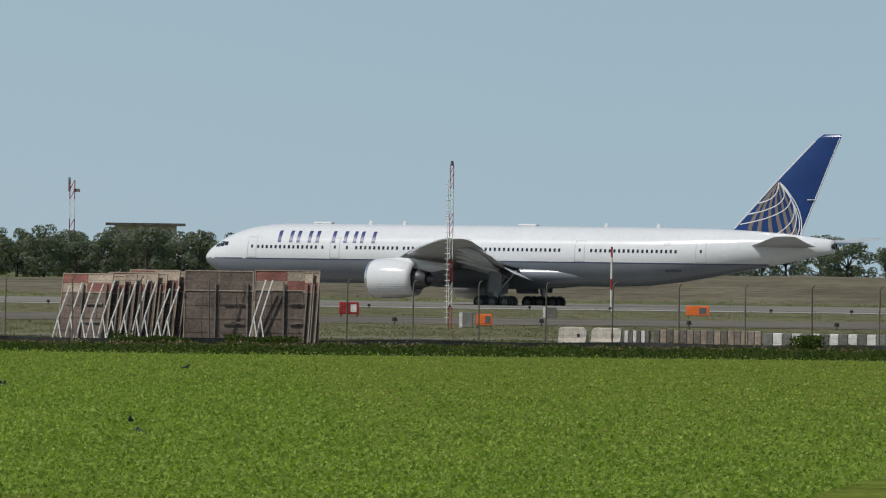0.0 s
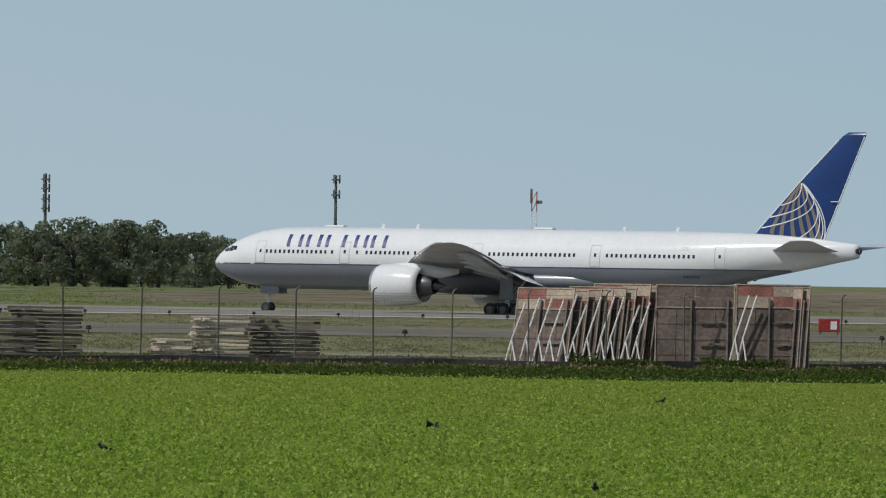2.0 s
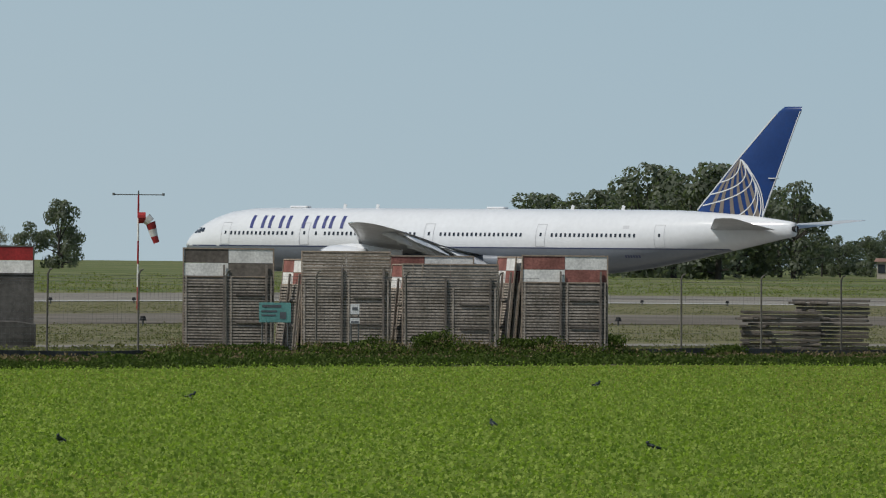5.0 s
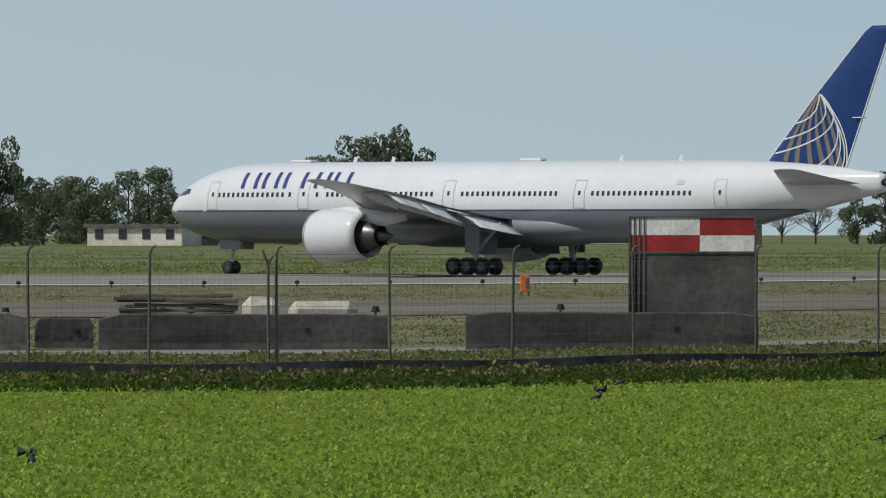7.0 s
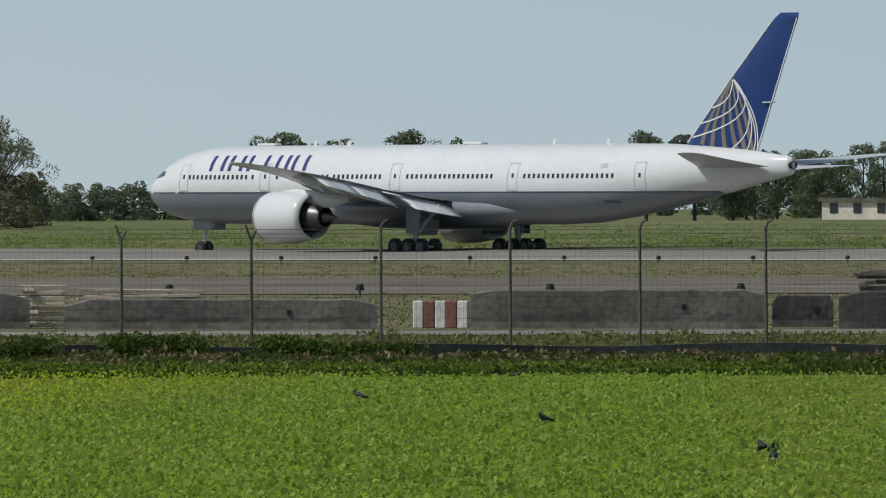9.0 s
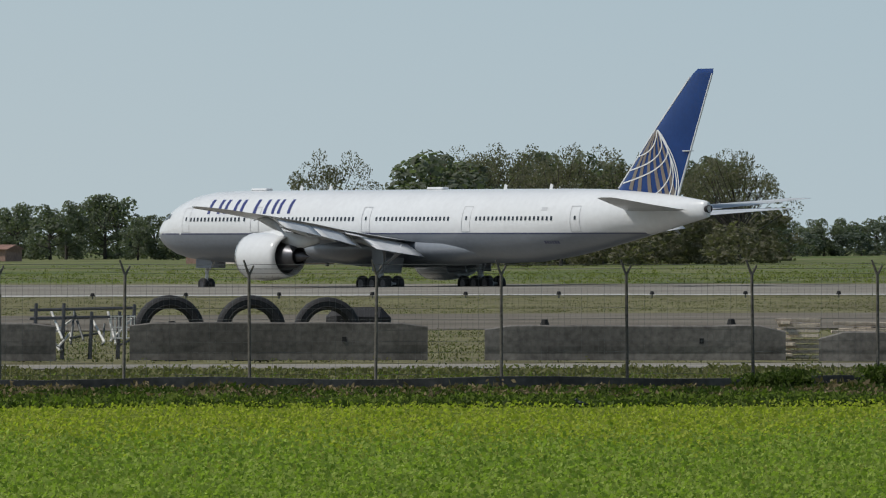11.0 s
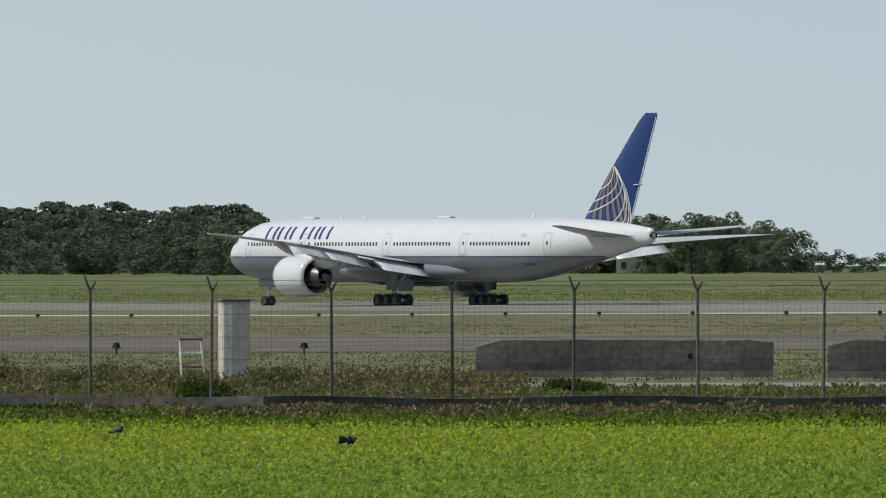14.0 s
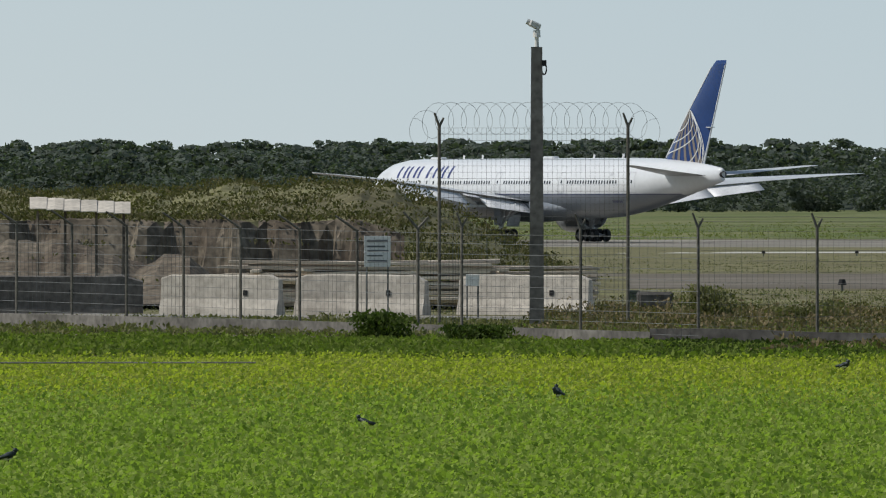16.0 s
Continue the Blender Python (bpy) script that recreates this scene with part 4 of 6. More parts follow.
def build_tall_fence():
    f = thing("security_fence", Matrix(), "tall grey wire fence topped with coiled razor wire", "fence")
    pm = post_mesh("tall_post", 4.15, "y", 0.036)
    r0 = 214.0
    for u in (-2839, -3001, -3174):
        if u != -3001:
            shared("post", pm, f, at(u, r0))
    vs, fs = [], []
    for z in list(np.arange(0.2, 4.2, 0.13)):
        wire(vs, fs, rad(-3174, r0, z), rad(-2839, r0, z), 0.0032)
    for k in range(1, 40):
        u = -3174 + 335 * k / 40
        wire(vs, fs, rad(u, r0, 0.1), rad(u, r0, 4.1), 0.0028)
    tagged(raw("mesh_wire", vs, fs, "steel", f), kind="stuff")
    vs, fs = [], []
    turns, n = 19, 16
    prev = None
    for i in range(turns * n + 1):
        t = i / n
        u = -3222 + 435 * t / turns
        a = t * math.tau
        p = rad(u + 22 * math.sin(a), r0 + 0.25 * math.sin(a), 4.3 + 0.33 * math.cos(a) - (0.35 * max(0, abs(u + 3005) - 170) / 50))
        if prev is not None:
            wire(vs, fs, prev, p, 0.0042)
        prev = p
    raw("razor_coil", vs, fs, "steel", f, "loose coil of razor wire")
    pole = thing("camera_pole", at(-3001, 213.2), "square concrete pole with a surveillance camera on top", "pole")
    bm = B()
    rings = [[(s * x, t * x, z) for s, t in ((-1, -1), (1, -1), (1, 1), (-1, 1))] for x, z in ((0.15, -0.1), (0.14, 2.0), (0.115, 5.75))]
    loft(bm, rings)
    for fc in bm.faces:
        fc.smooth = False
    part("shaft", bm, "concrete", pole)
    bm = B()
    tube(bm, (0, 0, 5.72), (0, 0, 5.95), 0.05, 0.04, 10)
    tube(bm, (0, 0, 5.95), (0, 0, 6.1), 0.08, 0.07, 12)
    part("bracket", bm, "panel_white", pole)
    bm = B()
    box(bm, -0.04, 0, 6.2, 0.24, 0.13, 0.13, pose(0, 0, 0, 0, 25, 15), 0, 0.02)
    tube(bm, (-0.12, 0, 6.24), (-0.2, 0, 6.28), 0.055, 0.06, 10)
    part("camera_housing", bm, "panel_white", pole, "white camera housing tilted down")
    bm = B()
    for k in range(10):
        a, b = math.pi * k / 5, math.pi * (k + 1) / 5
        tube(bm, (0.15 + 0.05 * math.sin(a), -0.1, 5.3 + 0.12 * math.cos(a)), (0.15 + 0.05 * math.sin(b), -0.1, 5.3 + 0.12 * math.cos(b)), 0.015, 0.015, 6)
    box(bm, 0.15, -0.1, 5.42, 0.1, 0.1, 0.12)
    part("cable_loop", bm, "black", pole)


build_tall_fence()


# ---- stored things along the fence ----
def barrier_mesh(name, length, h, material, w=0.5, foot=True):
    """A precast wall block with chipped ends, a black block for its lifting hole and a sloped foot."""
    bm = B()
    rng = random.Random(int(length * 100))
    rings = []
    xs = np.linspace(-length / 2, length / 2, 13)
    for i, x in enumerate(xs):
        end = i in (0, 12)
        j = rng.uniform(-0.012, 0.012)
        top = h - (rng.uniform(0.06, 0.16) if end else 0) + j
        rings.append([(x, -w / 2, 0), (x, -w / 2 + 0.02, 0.15), (x, -w * (0.28 if foot else 0.47) + j, h * 0.4), (x, -w * (0.22 if foot else 0.45), top - 0.03), (x, -w * 0.18, top), (x, w * 0.18, top), (x, w * 0.22, top - 0.03), (x, w * 0.28, h * 0.4),
                      (x, w / 2, 0.15), (x, w / 2, 0)])
    loft(bm, rings)
    for f in bm.faces:
        f.smooth = False
    bmesh.ops.recalc_face_normals(bm, faces=bm.faces[:])
    me = bpy.data.meshes.new(name)
    bm.to_mesh(me)
    bm.free()
    me.materials.append(M[material])
    # black block stands for the hole's dark inside; nothing is cut
    hole = B()
    for x in (length * 0.22,):
        box(hole, x, -w * (0.26 if foot else 0.45), h * 0.55, 0.1, 0.05, 0.12)
    hm = bpy.data.meshes.new("hole")
    hole.to_mesh(hm)
    hole.free()
    hm.materials.append(M["black"])
    return me, hm


def barrier(u0, u1, r, h, material, label, turn=0.0):
    length = (u1 - u0) / FOC * r
    pale = material == "concrete_light"
    me, hm = barrier_mesh("block", length, h, material, 0.5 if pale else 0.36, pale)
    t = thing("concrete_barrier", at((u0 + u1) / 2, r, 0, turn), label, "barrier", "concrete barriers along the fence")
    shared("block", me, t, Matrix())
    shared("lifting_hole", hm, t, Matrix())
    return t


OLD = "long grey weathered concrete barrier block on the grass"
DARK = "long dark stained concrete barrier block on the grass"
for u0, u1, m, l in ((1994, 2512, "concrete_dark", DARK), (2652, 3176, "concrete_dark", DARK), (1363, 1871, "concrete", OLD), (665, 1202, "concrete", OLD), (74, 606, "concrete", OLD), (-554, -27, "concrete", OLD),
                     (-1210, -685, "concrete", OLD), (-1828, -1306, "concrete", OLD), (-4150, -3700, "concrete", OLD)):
    barrier(u0, u1, 241 + (u0 % 7) * 0.3, {665: 0.68, 74: 0.82, 1994: 0.84}.get(u0, 0.88), m, l, (u0 % 5) - 2)
barrier(1880, 1985, 246, 0.72, "concrete_dark", "short dark concrete block between barrier blocks")
PALE = "pale cream precast concrete barrier with a stepped foot"
for u0, u1 in ((-3674, -3446), (-3436, -3186), (-3147, -2895)):
    barrier(u0, u1, 238, 0.92, "concrete_light", PALE, -24)
barrier(7326, 7402, 282, 0.72, "concrete_light", PALE, -20)
barrier(7408, 7488, 283, 0.70, "concrete_light", PALE, -20)


def striped_barrier(u0, u1, r, h, n, ma, mb, label):
    t = thing("striped_barrier", at((u0 + u1) / 2, r, 0, -8), label, "barrier", "striped barriers")
    w = (u1 - u0) / FOC * r
    for i in range(n):
        bm = B()
        box(bm, -w / 2 + w * (i + 0.5) / n, 0, h / 2, w / n - 0.015, 0.32, h, None, 0, 0.02)
        part("segment", bm, ma if i % 2 == 0 else mb, t)


striped_barrier(1264, 1360, 243, 0.62, 5, "panel_white", "faded_red", "low red and white striped road barrier")
striped_barrier(7495, 7560, 282, 0.62, 6, "panel_white", "panel_brown", "row of pale worn barrier segments")
striped_barrier(7565, 7845, 283, 0.66, 16, "panel_brown", "panel_cream", "row of pale worn barrier segments")
striped_barrier(7860, 8400, 276, 0.62, 22, "panel_grey", "panel_white", "row of dark and white barrier segments")


def panel(m, w, h, checks, sheet, label, lean=8.0, frame_mat="panel_cream", band=0.27):
    """A leaning screen panel: tube frame, sheet, chequer boards at the top, props behind."""
    t = thing("screen_panel", m @ pose(0, 0, 0, -lean, 0, 0), label, "panel", "stacked screen panels")
    bm = B()
    e = 0.04
    for x in (-w / 2, w / 2):
        box(bm, x, 0, h / 2, e, e, h)
    for z in (e / 2, h - e / 2, h * (1 - band)):
        box(bm, 0, -0.003, z, w, e * 0.9, e)
    part("frame", bm, frame_mat, t)
    bm = B()
    box(bm, 0, 0.02, h * (1 - band) / 2, w - e, 0.02, h * (1 - band) - e)
    part("sheet", bm, sheet, t)
    bm = B()
    for k in range(1, 4 if frame_mat != "concrete_dark" else 1):
        box(bm, -w / 2 + w * k / 4, -0.012, h * (1 - band) / 2, 0.008, 0.012, h * (1 - band) - e)
    for k in range(1, 4 if frame_mat != "concrete_dark" else 2):
        box(bm, 0, -0.022, h * (1 - band) * k / 4, w - e, 0.012, 0.008)
    tagged(part("grid", bm, "panel_grey", t), kind="stuff")
    if sheet == "panel_brown":
        # thin slats with dark gaps over the whole front, a little crooked
        bm = B()
        sg = random.Random(int(w * 100 + h * 1000))
        for k in range(int(h / 0.085)):
            z = 0.05 + k * 0.085
            if z < (h - 0.06 if checks[0] == checks[1] else h * (1 - band) - 0.03):
                box(bm, sg.uniform(-0.02, 0.02), -0.032, z, w - e, 0.012, 0.046, pose(0, 0, 0, 0, sg.uniform(-0.5, 0.5), 0))
        for x in (-0.47, 0.03, 0.47):
            box(bm, x * w, -0.046, h * (1 - band) * 0.5, 0.05, 0.02, h * (1 - band))
        tagged(part("slats", bm, "panel_slat", t, "weathered horizontal slats"), kind="stuff")
    bh = h * band / 2 - 0.01
    for i in range(2):
        for j in range(2):
            bm = B()
            box(bm, (i - 0.5) * (w / 2 - 0.02), 0.01, h - 0.03 - bh * (j + 0.5), w / 2 - 0.03, 0.02, bh - 0.01)
            part("check_board", bm, checks[(i + j) % 2], t)
    if frame_mat == "concrete_dark":
        return t
    bm = B()
    for x in (-0.05 * w, 0.42 * w):
        box(bm, x, -0.07, h * 0.42, 0.06, 0.06, h * 0.84)
    box(bm, 0.42 * w - 0.5, -0.07, h * 0.3, 0.8, 0.05, 0.05)
    box(bm, 0.42 * w - 0.5, -0.07, h * 0.56, 0.8, 0.05, 0.05)
    part("prop", bm, "panel_brown", t)
    return t


def prop_pair(m, h):
    t = thing("prop_frame", m, "thin pale leaning tube frame shaped like an open compass", "frame", "leaning prop frames")
    bm = B()
    tube(bm, (0.32, 0, h), (-0.1, -0.1, h * 0.42), 0.03, 0.03, 6)
    tube(bm, (-0.1, -0.1, h * 0.42), (-0.32, -0.15, 0.02), 0.03, 0.03, 6)
    part("tube", bm, "panel_white", t)
    bm = B()
    tube(bm, (-0.1, -0.1, h * 0.42), (0.12, -0.4, 0.0), 0.028, 0.028, 6)
    part("tube", bm, "panel_white", t)


RW1, RW2, RW3 = ("faded_red", "panel_cream"), ("faded_red", "panel_white"), ("panel_brown", "panel_white")
rng = random.Random(9)
# long leaning stack
R0 = 258.0
for i in range(11):
    u = 6070 + i * 29 + rng.uniform(-5, 5)
    panel(at(u + 45, R0 - 0.02 * i, 0, -38), 2.3, 2.62 + 0.012 * i + rng.uniform(-0.1, 0.07), RW1, "panel_umber", "brown meshed screen panel with faded red top leaning in a stack", 9)
    prop_pair(at(u - 8, R0 - 1.3, 0, -10), 2.2 + rng.uniform(-0.2, 0.25))
panel(at(6475, R0 - 1.5, 0, -3), 2.5, 2.74, ("panel_umber", "panel_umber"), "panel_umber", "dark brown meshed screen panel leaning in a stack", 7)
for u in (6590, 6608):
    panel(at(u + 60, R0 - 1.3, 0, -30), 2.0, 2.72, RW1, "panel_umber", "brown meshed screen panel with faded red top leaning in a stack", 7)
    prop_pair(at(u - 12, R0 - 1.6, 0, -10), 2.4)
panel(at(6655, R0 - 1.6, 0, -3), 2.35, 2.78, RW1, "panel_umber", "brown screen panel with red and cream boards on top", 6)
# second stack
R1 = 236.0
panel(at(3612, R1, 0, 3), 2.65, 3.12, RW3, "panel_brown", "brown screen panel with white and brown boards on top", 5)
for i in range(4):
    panel(at(3745 + i * 22, R1 + 1.0, 0, -74), 2.2, 2.82, RW2, "panel_brown", "brown screen panel with red and white boards on top", 5)
panel(at(3882, R1 - 0.4, 0, 2), 2.6, 3.06, ("panel_cream", "panel_cream"), "panel_brown", "brown screen panel with cream boards on top", 5)
for i in range(2):
    panel(at(3995 + i * 22, R1 + 0.9, 0, -74), 2.2, 2.7, RW2, "panel_brown", "brown screen panel with red and white boards on top", 5)
panel(at(4062, R1 + 2.2, 0, 2), 2.9, 2.95, ("faded_red", "panel_white"), "panel_brown", "brown screen panel with red and white boards on top", 3)
panel(at(4122, R1 - 0.3, 0, 3), 2.8, 2.72, ("panel_grey", "panel_grey"), "panel_brown", "plain grey meshed screen panel", 6)
for i in range(5):
    panel(at(4232 + i * 15, R1 + 1.0, 0, -76), 2.2, 2.95, RW2, "panel_brown", "brown screen panel with red and white boards on top", 5)
panel(at(4385, R1 - 0.6, 0, 2), 2.5, 3.0, RW2, "panel_brown", "screen panel with bright red and white boards on top", 5)
# third stack, dark sheets
R2 = 243.0
for i in range(4):
    panel(at(3070 - i * 9, R2 + 0.35 * (4 - i) * -1 + 1.6, 0, -4), 2.62, 3.14, ("panel_white", "red"), "concrete_dark", "dark grey screen panel with red and white chequer top", 4, "concrete_dark")


def plate_sign(u, r, z, w, h, ma, label, bars, posts=True):
    t = thing("warning_sign", at(u, r), label, "sign")
    bm = B()
    box(bm, 0, 0, z, w, 0.02, h, None, 0, 0.004)
    part("plate", bm, ma, t)
    for x, zz, bw, bh in bars:
        bm = B()
        box(bm, x * w, -0.014, z + zz * h, bw * w, 0.006, bh * h)
        part("print_bar", bm, "text_bar", t)
    if posts:
        bm = B()
        for x in (-0.4, 0.4):
            tube(bm, (x * w, 0.03, 0), (x * w, 0.03, z + h / 2), 0.02, 0.02, 6)
        part("sign_post", bm, "steel", t)


SB = [(0, 0.34, 0.8, 0.08), (-0.05, 0.16, 0.7, 0.06), (0.02, 0.02, 0.8, 0.06), (-0.1, -0.14, 0.6, 0.05), (0, -0.32, 0.75, 0.08)]
plate_sign(-3284, 217, 1.55, 0.55, 0.64, "sign_white", "white warning sign with grey print on the fence", SB)
plate_sign(-3115, 230, 0.85, 0.3, 0.26, "sign_white", "small blank white plate on thin posts", [])
plate_sign(3714, 224.4, 1.28, 0.90, 0.56, "sign_green", "pale green notice plate wired to the fence", [(-0.1, 0.32, 0.6, 0.14), (-0.18, 0.06, 0.5, 0.1), (-0.2, -0.14, 0.45, 0.08), (0.25, -0.15, 0.2, 0.35)])
plate_sign(3902, 233.2, 1.36, 0.26, 0.3, "sign_white", "small white prohibition plate on a screen panel", [(0, 0.05, 0.6, 0.3)])
plate_sign(3902, 233.2, 1.02, 0.28, 0.16, "sign_white", "small white and red plate on a screen panel", [(0, -0.2, 0.8, 0.3)])


def lumber(u0, u1, r, h, material, label, seed):
    """A heap of boards laid in rough layers."""
    rg = random.Random(seed)
    w = (u1 - u0) / FOC * r
    t = thing("board_pile", at((u0 + u1) / 2, r), label, "board pile", "board piles")
    me = bpy.data.meshes.new("board")
    bm = B()
    box(bm, 0, 0, 0, 1, 0.22, 0.075, None, 0, 0.008)
    bm.to_mesh(me)
    bm.free()
    me.materials.append(M[material])
    n = int(h / 0.125)
    for i in range(n):
        for k in range(5):
            ln = w * rg.uniform(0.55, 0.98) if k else w * rg.uniform(0.86, 1.04)
            o = shared("board", me, t, pose(rg.uniform(-0.5, 0.5) * (w - ln if ln < w else 0.1), -0.6 + k * 0.3 + rg.uniform(-0.08, 0.08), 0.04 + i * 0.125, rg.uniform(-2, 2), rg.uniform(-1.2, 1.2), rg.uniform(-3, 3)) @ Matrix.Diagonal((ln, 1, 1, 1)))
    for i in range(max(2, n // 2)):
        for s in (-1, 1):
            shared("board", me, t, pose(-w * 0.3 + rg.uniform(-0.2, 0.2) + s * w * 0.1, -0.75 + rg.uniform(-0.1, 0.1), 0.1 + i * 0.25, 0, rg.uniform(-3, 3), rg.uniform(70, 110) if i % 2 else rg.uniform(-8, 8)) @ Matrix.Diagonal((w * 0.22, 1, 1, 1)))
    return t


lumber(4775, 4960, 258, 1.4, "wood_dark", "dark grey weathered pile of long boards", 3)
lumber(4890, 5066, 260.5, 1.85, "wood_dark", "tall dark weathered pile of boards", 31)
# one pile in two halves: lit left and shaded right set by wood colour
lumber(5312, 5450, 262, 1.5, "wood", "left half of a weathered board pile in its sunlit tone, bright cut ends", 5)
lumber(5448, 5612, 262, 1.55, "wood_dark", "right half of a weathered board pile in its shaded tone", 25)
lumber(5222, 5318, 261, 0.85, "wood", "small pile of pale weathered boards", 6)
lumber(590, 668, 246, 1.05, "wood", "narrow stack of pale boards behind a barrier block", 7)
lumber(690, 900, 250, 0.98, "wood", "pale planks lying on a stack behind a barrier block", 8)
lumber(2030, 2245, 262, 1.32, "wood_dark", "pile of dark timber and rubble behind a barrier block", 9)
lumber(-3560, -3060, 262, 1.15, "wood", "long pale planks and pipes lying behind barriers", 12)


def rubble_block(u, r, w, h, mk, label):
    t = thing("concrete_lump", at(u, r), label, "concrete lump")
    bm = B()
    box(bm, 0, 0, h / 2, w, w * 0.6, h, None, 0, h * 0.18)
    for v in bm.verts:
        v.co += Vector((noise.noise(v.co * 3) * 0.08, noise.noise(v.co * 2 + Vector((4, 1, 0))) * 0.08, noise.noise(v.co * 3 + Vector((0, 7, 0))) * 0.05 if v.co.z > 0.1 else 0))
    part("lump", bm, mk, t)


rubble_block(2285, 258, 0.95, 1.16, "concrete_light", "pale broken concrete lump behind a barrier block")
rubble_block(2395, 258, 1.7, 1.05, "concrete_light", "pale concrete slab end behind a barrier block")
rubble_block(-858, 247, 1.25, 1.3, "concrete_light", "pale grey sheet-wrapped bundle behind a barrier block")


def half_tyre(u, r, R, label, fill=False):
    t = thing("heavy_tyre", at(u, r, -0.42 if R > 0.9 else 0, 6), label, "tyre", "large worn tyres")
    bm = B()
    seg = 28
    rings = []
    for k in range(seg):
        a = math.tau * k / seg
        prof = [(0.62, -0.14), (0.8, -0.2), (0.97, -0.18), (1.0, -0.1), (1.0, 0.1), (0.97, 0.18), (0.8, 0.2), (0.62, 0.14)]
        rings.append([(R * q * math.cos(a), R * d, R * 0.8 + R * q * math.sin(a)) for q, d in prof])
    loft(bm, rings + [rings[0]], cap=False)
    bmesh.ops.remove_doubles(bm, verts=bm.verts, dist=0.001)
    bmesh.ops.recalc_face_normals(bm, faces=bm.faces[:])
    part("casing", bm, "rubber", t)
    if not fill:
        bm = B()
        for q in (0.72, 0.88):
            for k in range(24):
                a, b = math.tau * k / 24, math.tau * (k + 1) / 24
                tube(bm, (R * q * math.cos(a), -R * 0.2, R * 0.8 + R * q * math.sin(a)), (R * q * math.cos(b), -R * 0.2, R * 0.8 + R * q * math.sin(b)), 0.012, 0.012, 4)
        part("sidewall_rib", bm, "rubber", t)


for u, R in ((-484, 0.83), (-340, 0.83), (-1043, 1.04)):
    half_tyre(u, 247, R, "large worn black tyre standing behind a barrier block")
half_tyre(-205, 248, 0.80, "large worn black tyre sagging behind a barrier block")
rubble_block(-150, 249, 1.5, 1.18, "rubber", "heap of cut black rubber behind a barrier block")


def pipe_rack(u, r):
    t = thing("scrap_rack", at(u, r), "rusty low rack with scrap tubes and clamps", "rack")
    rg = random.Random(2)
    for z in (0.95, 1.15):
        bm = B()
        tube(bm, (-1.2, 0, z), (1.25, 0.1, z + 0.05), 0.035, 0.035, 6)
        part("rail", bm, "dark_metal", t)
    for x in (-1.1, -0.45, 0.2, 0.85, 1.2):
        bm = B()
        tube(bm, (x, 0, 0), (x + 0.05, 0, 1.2 + rg.uniform(-0.1, 0.12)), 0.05, 0.04, 6)
        part("upright", bm, "dark_metal", t)
    for i in range(14):
        bm = B()
        x = rg.uniform(-1.0, 1.1)
        tube(bm, (x, -0.3, rg.uniform(0.2, 0.5)), (x + rg.uniform(-0.7, 0.7), 0.3, rg.uniform(0.5, 1.15)), 0.03, 0.03, 6)
        part("scrap_tube", bm, rg.choice(["dark_metal", "steel", "panel_white"]), t)
    crate = new("wire_crate")
    crate.parent = t
    for k in range(7):
        bm = B()
        box(bm, 0.7 + k * 0.09, -0.35, 0.75, 0.03, 0.03, 0.55)
        part("crate_bar", bm, "panel_white", crate)
    for z in (0.5, 0.75, 1.0):
        bm = B()
        box(bm, 0.97, -0.35, z, 0.6, 0.034, 0.03)
        part("crate_rail", bm, "panel_white", crate)


pipe_rack(-640, 245)
lumber(-3150, -2890, 264, 1.05, "wood", "long pale planks lying beside a grassy mound", 18)
lumber(-760, -690, 246, 0.98, "wood_dark", "dark flat boards lying behind a barrier block", 15)


def tall_cabinet(u, r):
    t = thing("utility_cabinet", at(u, r, 0, 14), "tall pale grey roadside utility cabinet with a dark door edge", "cabinet")
    bm = B()
    box(bm, 0, 0, 0.9, 0.62, 0.45, 1.75, None, 0, 0.02)
    part("body", bm, "concrete_light", t)
    bm = B()
    box(bm, -0.2, -0.235, 0.9, 0.2, 0.02, 1.6)
    part("door", bm, "panel_white", t)
    bm = B()
    box(bm, 0, 0, 1.8, 0.68, 0.5, 0.05, None, 0, 0.01)
    part("roof", bm, "concrete", t)


tall_cabinet(-2252, 233)


def hurdle(u, r):
    t = thing("road_hurdle", at(u, r, 0, 25), "red and white tubular road hurdle", "hurdle")
    for x in (-0.28, 0.28):
        bm = B()
        tube(bm, (x, -0.12, 0), (x * 0.9, 0.05, 0.95), 0.025, 0.025, 8)
        part("leg", bm, "panel_white", t)
    for z, k in ((0.35, "faded_red"), (0.65, "panel_white"), (0.95, "faded_red")):
        bm = B()
        tube(bm, (-0.28, 0.02, z), (0.28, 0.02, z), 0.025, 0.025, 8)
        part("bar", bm, k, t)


hurdle(-2327, 231)
rubble_block(-1915, 236, 0.7, 0.18, "concrete", "flat grey stone slab in the grass")
rubble_block(-2790, 252, 0.9, 0.4, "concrete_dark", "dark block lying in the grass")


# ---- airfield fixtures ----
def marker_board(u, r, w, h, col, label):
    t = thing("taxiway_sign", at(u, r, height(u, r)), label, "sign", "airfield guidance signs")
    bm = B()
    box(bm, 0, 0, h * 0.6, w, 0.25, h * 0.8, None, 0, 0.03)
    part("face", bm, col, t)
    bm = B()
    box(bm, w * 0.22, -0.135, h * 0.6, w * 0.3, 0.02, h * 0.5)
    part("symbol", bm, "panel_white" if col == "red" else "text_bar", t)
    for x in (-0.4, 0.4):
        bm = B()
        tube(bm, (x * w, 0, -0.1), (x * w, 0, h * 0.25), 0.05, 0.05, 6)
        part("leg", bm, "steel", t)


marker_board(6640, 560, 1.3, 1.0, "red", "red and white airfield guidance sign on grass")
marker_board(6998, 425, 0.85, 0.75, "orange", "orange airfield guidance sign on grass")
marker_board(7358, 640, 1.7, 0.9, "orange", "rusty orange airfield guidance sign on grass")
